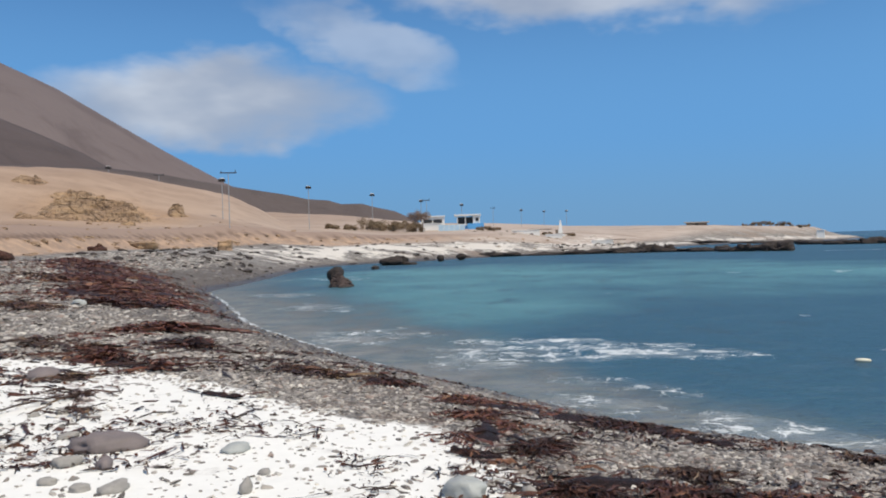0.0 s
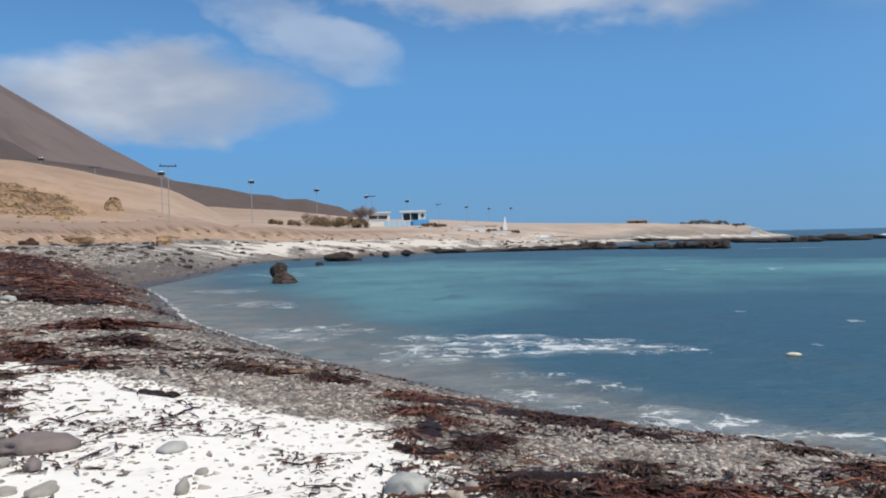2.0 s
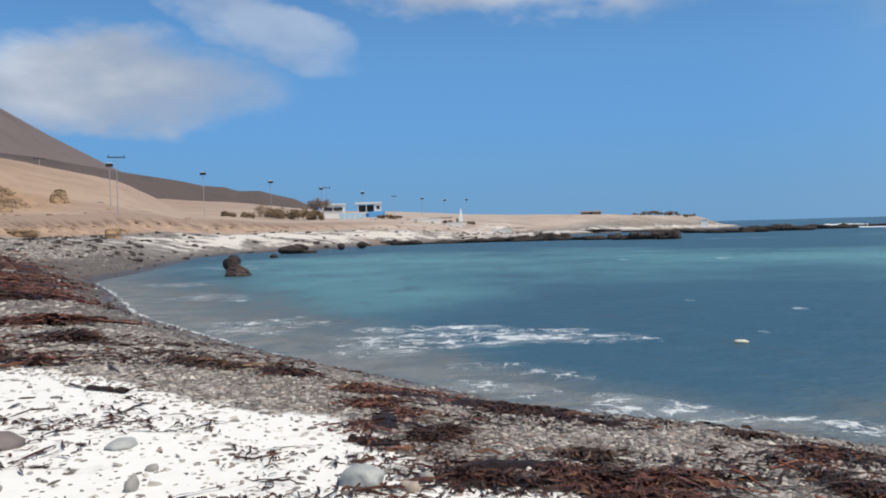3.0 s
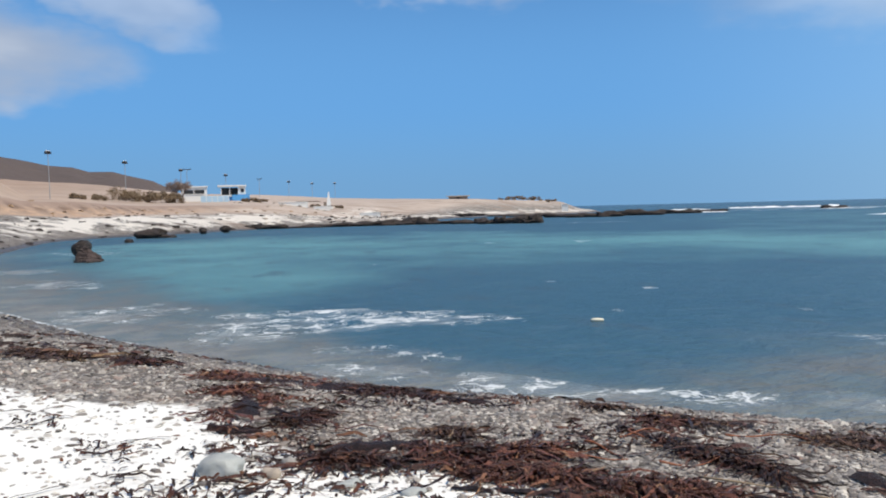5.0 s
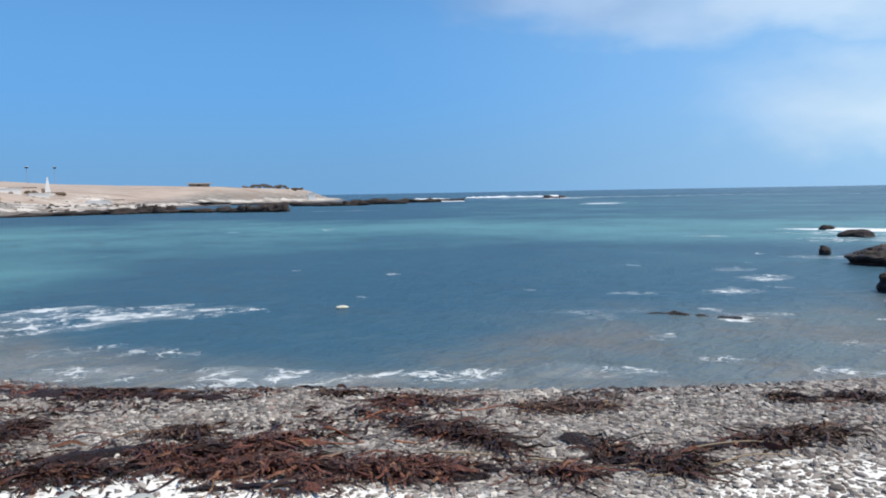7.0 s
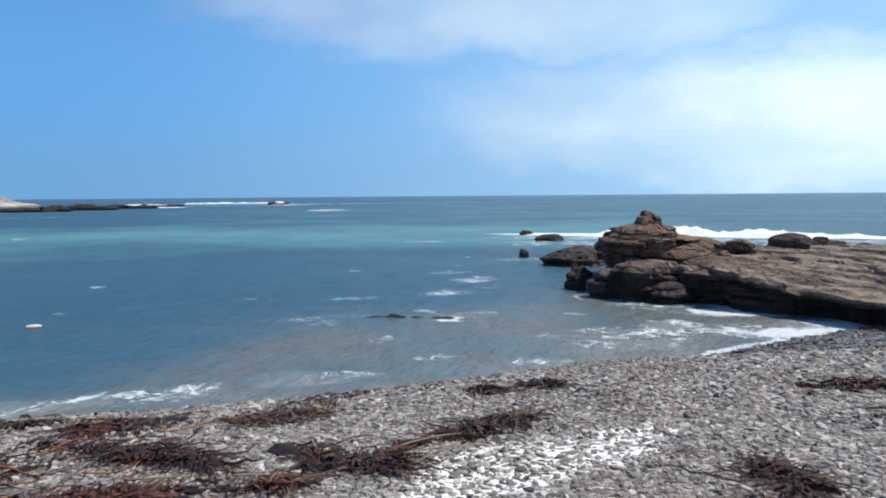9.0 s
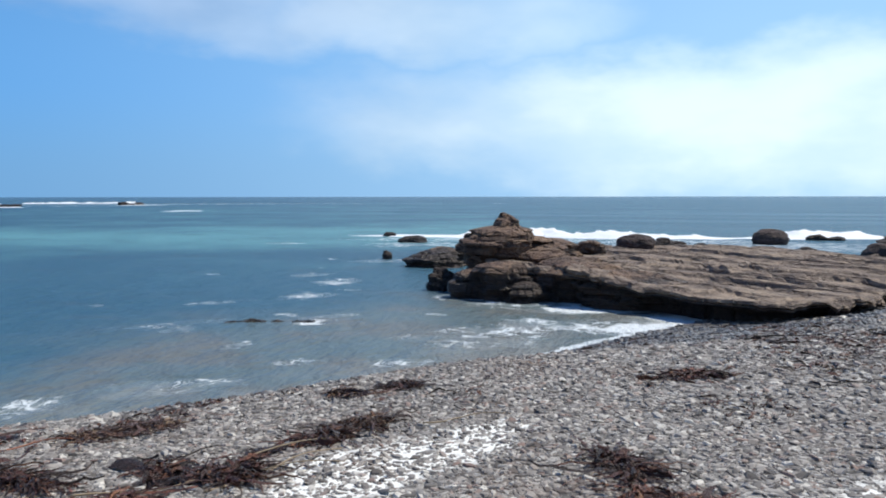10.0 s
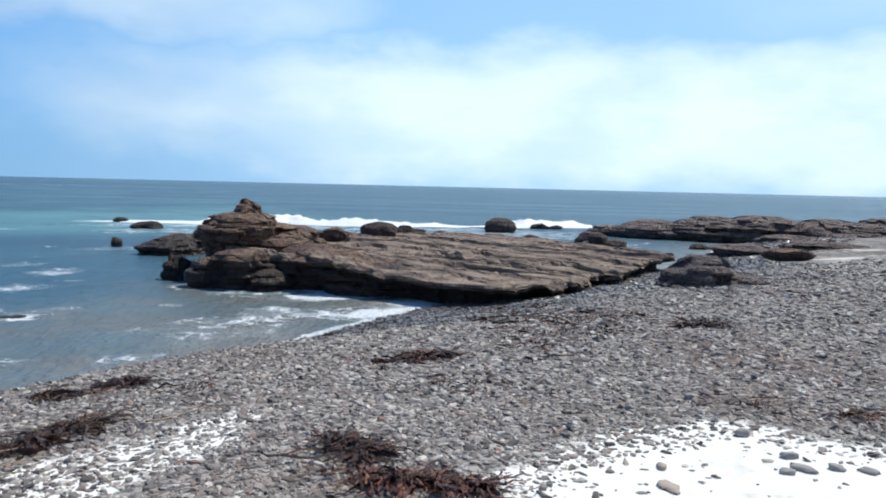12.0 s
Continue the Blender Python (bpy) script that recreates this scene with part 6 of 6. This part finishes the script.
def kelp_heap(mat, ax, ay, bx, by, wide, seed):
    rng = np.random.default_rng(seed)
    span = math.hypot(bx - ax, by - ay)
    r = math.hypot((ax + bx) / 2, (ay + by) / 2)
    grain = max(1.0, r / 7.0)
    n = int(min(6500, max(260, 2100 * (span + 0.3) * (wide + 0.15) / grain ** 1.35)))
    n = int(n * (0.38 if mat is KELP_BROWN else 1.0))
    t = rng.random(n) * 1.1 - 0.05
    side = np.clip(rng.normal(0, 0.30 if r < 12 else 0.40, n), -1.1, 1.1) * wide * 1.15 + 0.35 * wide * fbm(t * span * 0.9 + seed, 0.0, 0, 3, seed + 1)
    gap = fbm(t * span * 1.7 / grain ** 0.5 + seed, side * 2.6 / grain ** 0.5, 0, 4, seed)
    ux, uy = (bx - ax) / span, (by - ay) / span
    p = np.stack([ax + ux * span * t - uy * side, ay + uy * span * t + ux * side], 1)
    keep = (gap > (0.20 if r < 14 else -0.12) + 0.10 * rng.normal(size=n)) & (outline_distance(p[:, 0], p[:, 1], SHORE_LINE) > 0.35)
    p, t, side = p[keep], t[keep], side[keep]
    n = len(p)
    heap = np.exp(-(side / (wide * 0.3)) ** 2) * (0.035 if r < 12 else 0.09) * (0.2 + rng.random(n)) * min(grain, 1.8)
    head = np.where(rng.random(n) < 0.55, math.atan2(uy, ux) + rng.normal(0, 0.5, n), rng.uniform(0, 6.28, n))
    size = min(grain, 2.6)
    v, f = ribbons(p, head, np.exp(rng.normal(-1.75, 0.5, n)) * size ** 0.7, np.exp(rng.normal(-4.3, 0.5, n)) * size, rng.uniform(0.0, 0.014, n) * size, 0.012 + heap, rng, 7)
    strands = len(f)
    if mat is not KELP_BROWN:
        # the matted body of the heap under the loose strands
        cell = 0.035 * min(grain, 4.0)
        i, j = np.meshgrid(np.arange(-0.15 * span, 1.15 * span, cell), np.arange(-0.95 * wide, 0.95 * wide, cell), indexing="ij")
        mx, my = ax + ux * i - uy * j, ay + uy * i + ux * j
        body = 1 - (np.abs(j) / (0.55 * wide)) ** 2 - np.maximum(0, np.maximum(-i, i - span) / (0.3 * wide)) ** 2
        body = body + 0.9 * fbm(i * 2.2 / grain ** 0.6 + seed, j * 2.8 / grain ** 0.6, 0, 4, seed + 8) - (0.1 if r > 20 else 0.7 if mat is KELP else 0.45)
        up = np.clip(body, -0.2, 1.0) * 0.05 * min(grain, 2.0) ** 0.8 + 0.022 * min(grain, 2.5) * fbm(i * 11 / grain, j * 11 / grain, 0, 3, seed + 9)
        base, inland = land_height(mx.ravel(), my.ravel())
        q = np.stack([mx.ravel(), my.ravel(), base + up.ravel()], 1)
        m = mx.shape[1]
        i, j = np.meshgrid(np.arange(mx.shape[0] - 1), np.arange(m - 1), indexing="ij")
        g = np.stack([i * m + j, (i + 1) * m + j, (i + 1) * m + j + 1, i * m + j + 1], -1).reshape(-1, 4)
        g = g[((body.ravel() > 0.0) & (inland > 0.3))[g].all(1)]
        f = np.vstack([f, g + len(v)])
        v = np.vstack([v, q])
    ob = mesh_object("kelp", v, f, mat)
    ob.data.materials.append(KELP_MAT)
    ob.data.polygons.foreach_set("material_index", (np.arange(len(f)) >= strands).astype(np.int32))
    return tagged(ob, KELP_WORDS[mat], "seaweed", "kelp on the beach", "stuff")


for n, row in enumerate(KELP_HEAPS):
    kelp_heap(*row, 400 + n)


STALK = plain("dry_stalk", (0.34, 0.25, 0.15), 0.6, spot=0.4, scale=8.0)
STALK_RED = plain("orange_stalk", (0.34, 0.115, 0.05), 0.5, spot=0.4, scale=8.0)


def kelp_stalk(ax, ay, bx, by, thick, mat, label, seed):
    """One long bare stalk, lying in a loose curve."""
    rnd = random.Random(seed)
    a, b = Vector((ax, ay, 0)), Vector((bx, by, 0))
    side = Vector((ay - by, bx - ax, 0)) * rnd.uniform(-0.25, 0.25)
    verts, faces = [], []
    for i in range(15):
        t = i / 14
        p = a.lerp(b, t) + side * math.sin(math.pi * t) + side * 0.25 * math.sin(7 * t + seed)
        p.z = ground_z(p.x, p.y) + 0.03 + 0.02 * math.sin(5 * t + seed)
        ahead = (b - a).normalized()
        wide = Vector((-ahead.y, ahead.x, 0))
        r = thick * (1.0 - 0.6 * t)
        for j in range(6):
            w = j * math.pi / 3
            verts.append(p + wide * r * math.cos(w) + Vector((0, 0, r * math.sin(w))))
        if i:
            faces += [[(i - 1) * 6 + j, (i - 1) * 6 + (j + 1) % 6, i * 6 + (j + 1) % 6, i * 6 + j] for j in range(6)]
    faces += [[5, 4, 3, 2, 1, 0], [84 + j for j in range(6)]]
    ob = mesh_object("kelp_stalk", [tuple(v) for v in verts], faces, mat)
    return tagged(ob, label, "kelp stalk", "kelp stalks on the beach")


for n, row in enumerate([(3.50, 2.90, 4.18, 2.38), (3.75, 2.75, 4.45, 2.55), (4.06, 3.08, 4.78, 2.63), (2.75, 4.05, 3.2, 3.75), (3.1, 3.5, 3.6, 3.05), (1.7, 4.7, 2.3, 4.4), (5.2, 2.3, 5.6, 1.75)]):
    kelp_stalk(*row, 0.007, STALK, "long dry straw-coloured kelp stalk on the shingle", 500 + n)
for n, row in enumerate([(2.85, 5.15, 3.25, 4.95), (3.05, 5.3, 3.0, 4.85), (2.2, 4.95, 2.6, 4.6), (2.45, 5.0, 2.5, 4.55), (2.7, 4.4, 3.1, 4.3), (3.6, 4.9, 4.0, 4.5)]):
    kelp_stalk(*row, 0.008, STALK_RED, "orange kelp stalk curled on the shingle", 520 + n)


def sand_mask(x, y):
    m = np.full(x.shape, -9.0)
    for area in SAND_AREAS:
        m = np.maximum(m, outline_distance(x, y, area))
    return m


def kelp_scraps():
    """Single dark scraps strewn over the sand and the shingle."""
    rng = np.random.default_rng(77)
    n = 26000
    r = np.exp(rng.uniform(math.log(4.0), math.log(16.0), n))
    a = np.radians(rng.uniform(-36, 120, n))
    x, y = r * np.sin(a), r * np.cos(a)
    _, s = land_height(x, y)
    clump = fbm(x * 0.5 + y * 0.3, y * 1.0 - x * 0.15, 0, 4, 12)
    keep = (s > 0.3) & (clump + 0.10 * rng.normal(size=n) > np.where(x < -0.7, -0.03, np.where(x < 2.2, 0.22, 0.27))) & (np.hypot(x - 5.2, y + 1.4) > 1.6)
    p = np.stack([x, y], 1)[keep]
    m = len(p)
    size = np.maximum(1, np.hypot(p[:, 0], p[:, 1]) / 7)
    v, f = ribbons(p, rng.normal(0.2, 0.7, m), np.exp(rng.normal(-2.45, 0.7, m)) * size, rng.uniform(0.008, 0.034, m) * size, rng.uniform(0, 0.02, m), np.full(m, 0.012), rng, 5)
    ob = mesh_object("kelp_scraps", v, f, KELP_DARK)
    return tagged(ob, "dark scraps of dried kelp strewn over sand and shingle", "seaweed", kind="stuff")


kelp_scraps()


# ---------------------------------------------------------------- shingle
def cobble_shape(rng, n, seg=5):
    """Upper halves of n water-worn cobbles, about one metre across, as arrays n x points x 3."""
    ring = np.arange(seg) * 2 * np.pi / seg
    wob = 1 + rng.normal(0, 0.10, (n, seg))
    lower = np.stack([np.cos(ring) * wob, np.sin(ring) * wob, np.full((n, seg), -0.15)], -1) * np.array([0.5, 0.5, 1.0])
    wob2 = wob * (1 + rng.normal(0, 0.06, (n, seg)))
    upper = np.stack([np.cos(ring) * wob2 * 0.37, np.sin(ring) * wob2 * 0.37, 0.24 + rng.normal(0, 0.04, (n, seg))], -1)
    top = np.stack([rng.normal(0, 0.06, n), rng.normal(0, 0.06, n), 0.34 + rng.normal(0, 0.03, n)], -1)[:, None]
    v = np.concatenate([lower, upper, top], 1)
    j = np.arange(seg)
    k = (j + 1) % seg
    f = np.concatenate([np.stack([j, k, seg + k], 1), np.stack([j, seg + k, seg + j], 1), np.stack([seg + j, seg + k, np.full(seg, 2 * seg)], 1)])
    return v, f


def shingle_places():
    rng = np.random.default_rng(5)
    n = 285000
    r = np.exp(rng.uniform(math.log(3.5), math.log(80.0), n))
    a = np.radians(rng.uniform(-37, 121, n))
    x, y = r * np.sin(a), r * np.cos(a)
    z, s = land_height(x, y)
    sand = sand_mask(x, y) + 0.55 * fbm(x * 1.1, y * 1.1, 0, 4, 21)
    grey = SAND_AREAS[2]
    half = outline_distance(x, y, grey) > -0.4
    keep = (s > -0.05) & ((rng.random(n) < smooth01(sand, np.where(x > 3.5, 1.0, 0.7), -0.3) ** 1.6) | (rng.random(n) < np.where(x > 3.5, 0.02, 0.085)) | (half & (rng.random(n) < 0.6)))
    ledge = (np.hypot(x - 24, y - 1.5) < 6.0) & (y > -0.5)
    keep &= ~((s > 13.5) & (r > 50)) & ~((s < 4.2) & (y > 15) & (rng.random(n) < 0.45 + 0.4 * smooth01(y, 24, 34)))
    keep &= ~ledge & (outline_distance(x, y, INLET_SAND) < 0)
    x, y, z, r = x[keep], y[keep], z[keep], r[keep]
    size = (0.018 + 0.0035 * r) * np.exp(rng.normal(-0.05, 0.45, len(x)))
    size = np.clip(size, 0.02, np.minimum(0.30, 2.0 * (0.018 + 0.0035 * r)))
    return rng, x, y, z, r, size


def build_shingle():
    rng, x, y, z, r, size = shingle_places()
    n = len(x)
    v, f = cobble_shape(rng, n)
    turn = rng.uniform(0, 6.28, n)
    sx, sy, sz = size * rng.uniform(1.0, 1.7, n), size * rng.uniform(0.6, 1.0, n), size * rng.uniform(0.28, 0.6, n)
    v = v * np.stack([sx, sy, sz], 1)[:, None]
    tilt = rng.normal(0, 0.22, (n, 2))
    v[:, :, 2] += v[:, :, 0] * tilt[:, :1] + v[:, :, 1] * tilt[:, 1:]
    c, d = np.cos(turn)[:, None], np.sin(turn)[:, None]
    v = np.stack([v[:, :, 0] * c - v[:, :, 1] * d, v[:, :, 0] * d + v[:, :, 1] * c, v[:, :, 2]], -1)
    order = np.argsort(r - 12 * size)
    near, rest = order[:300], order[300:]
    here = np.stack([x, y, z + rng.uniform(-0.25, 0.25, n) * sz], 1)
    m = v.shape[1]
    verts = (v[rest] + here[rest][:, None]).reshape(-1, 3)
    faces = (f[None] + (np.arange(len(rest)) * m)[:, None, None]).reshape(-1, 3)
    me = bpy.data.meshes.new("shingle")
    me.vertices.add(len(verts))
    me.vertices.foreach_set("co", verts.ravel())
    me.loops.add(faces.size)
    me.loops.foreach_set("vertex_index", faces.ravel())
    me.polygons.add(len(faces))
    me.polygons.foreach_set("loop_start", np.arange(len(faces)) * 3)
    me.polygons.foreach_set("use_smooth", np.zeros(len(faces), bool))
    me.update(calc_edges=True)
    me.materials.append(COBBLE_ALL)
    ob = new("shingle", me)
    ob.parent = ground
    tagged(ob, "bank of grey water-worn cobbles", kind="stuff")
    kinds = []
    for k in range(12):
        q = bpy.data.meshes.new("cobble")
        q.from_pydata((v[near[k]] / size[near[k]]).tolist(), [], f.tolist())
        q.polygons.foreach_set("use_smooth", np.ones(len(f), bool))
        q.materials.append(COBBLE_ONE)
        kinds.append(q)
    for i, k in enumerate(near):
        one = new("cobble", kinds[i % 12])
        one.parent = ground
        one.matrix_basis = pose(*here[k], 0, 0, math.degrees(turn[k])) @ Matrix.Scale(float(size[k]), 4)


build_shingle()
build_rubble()
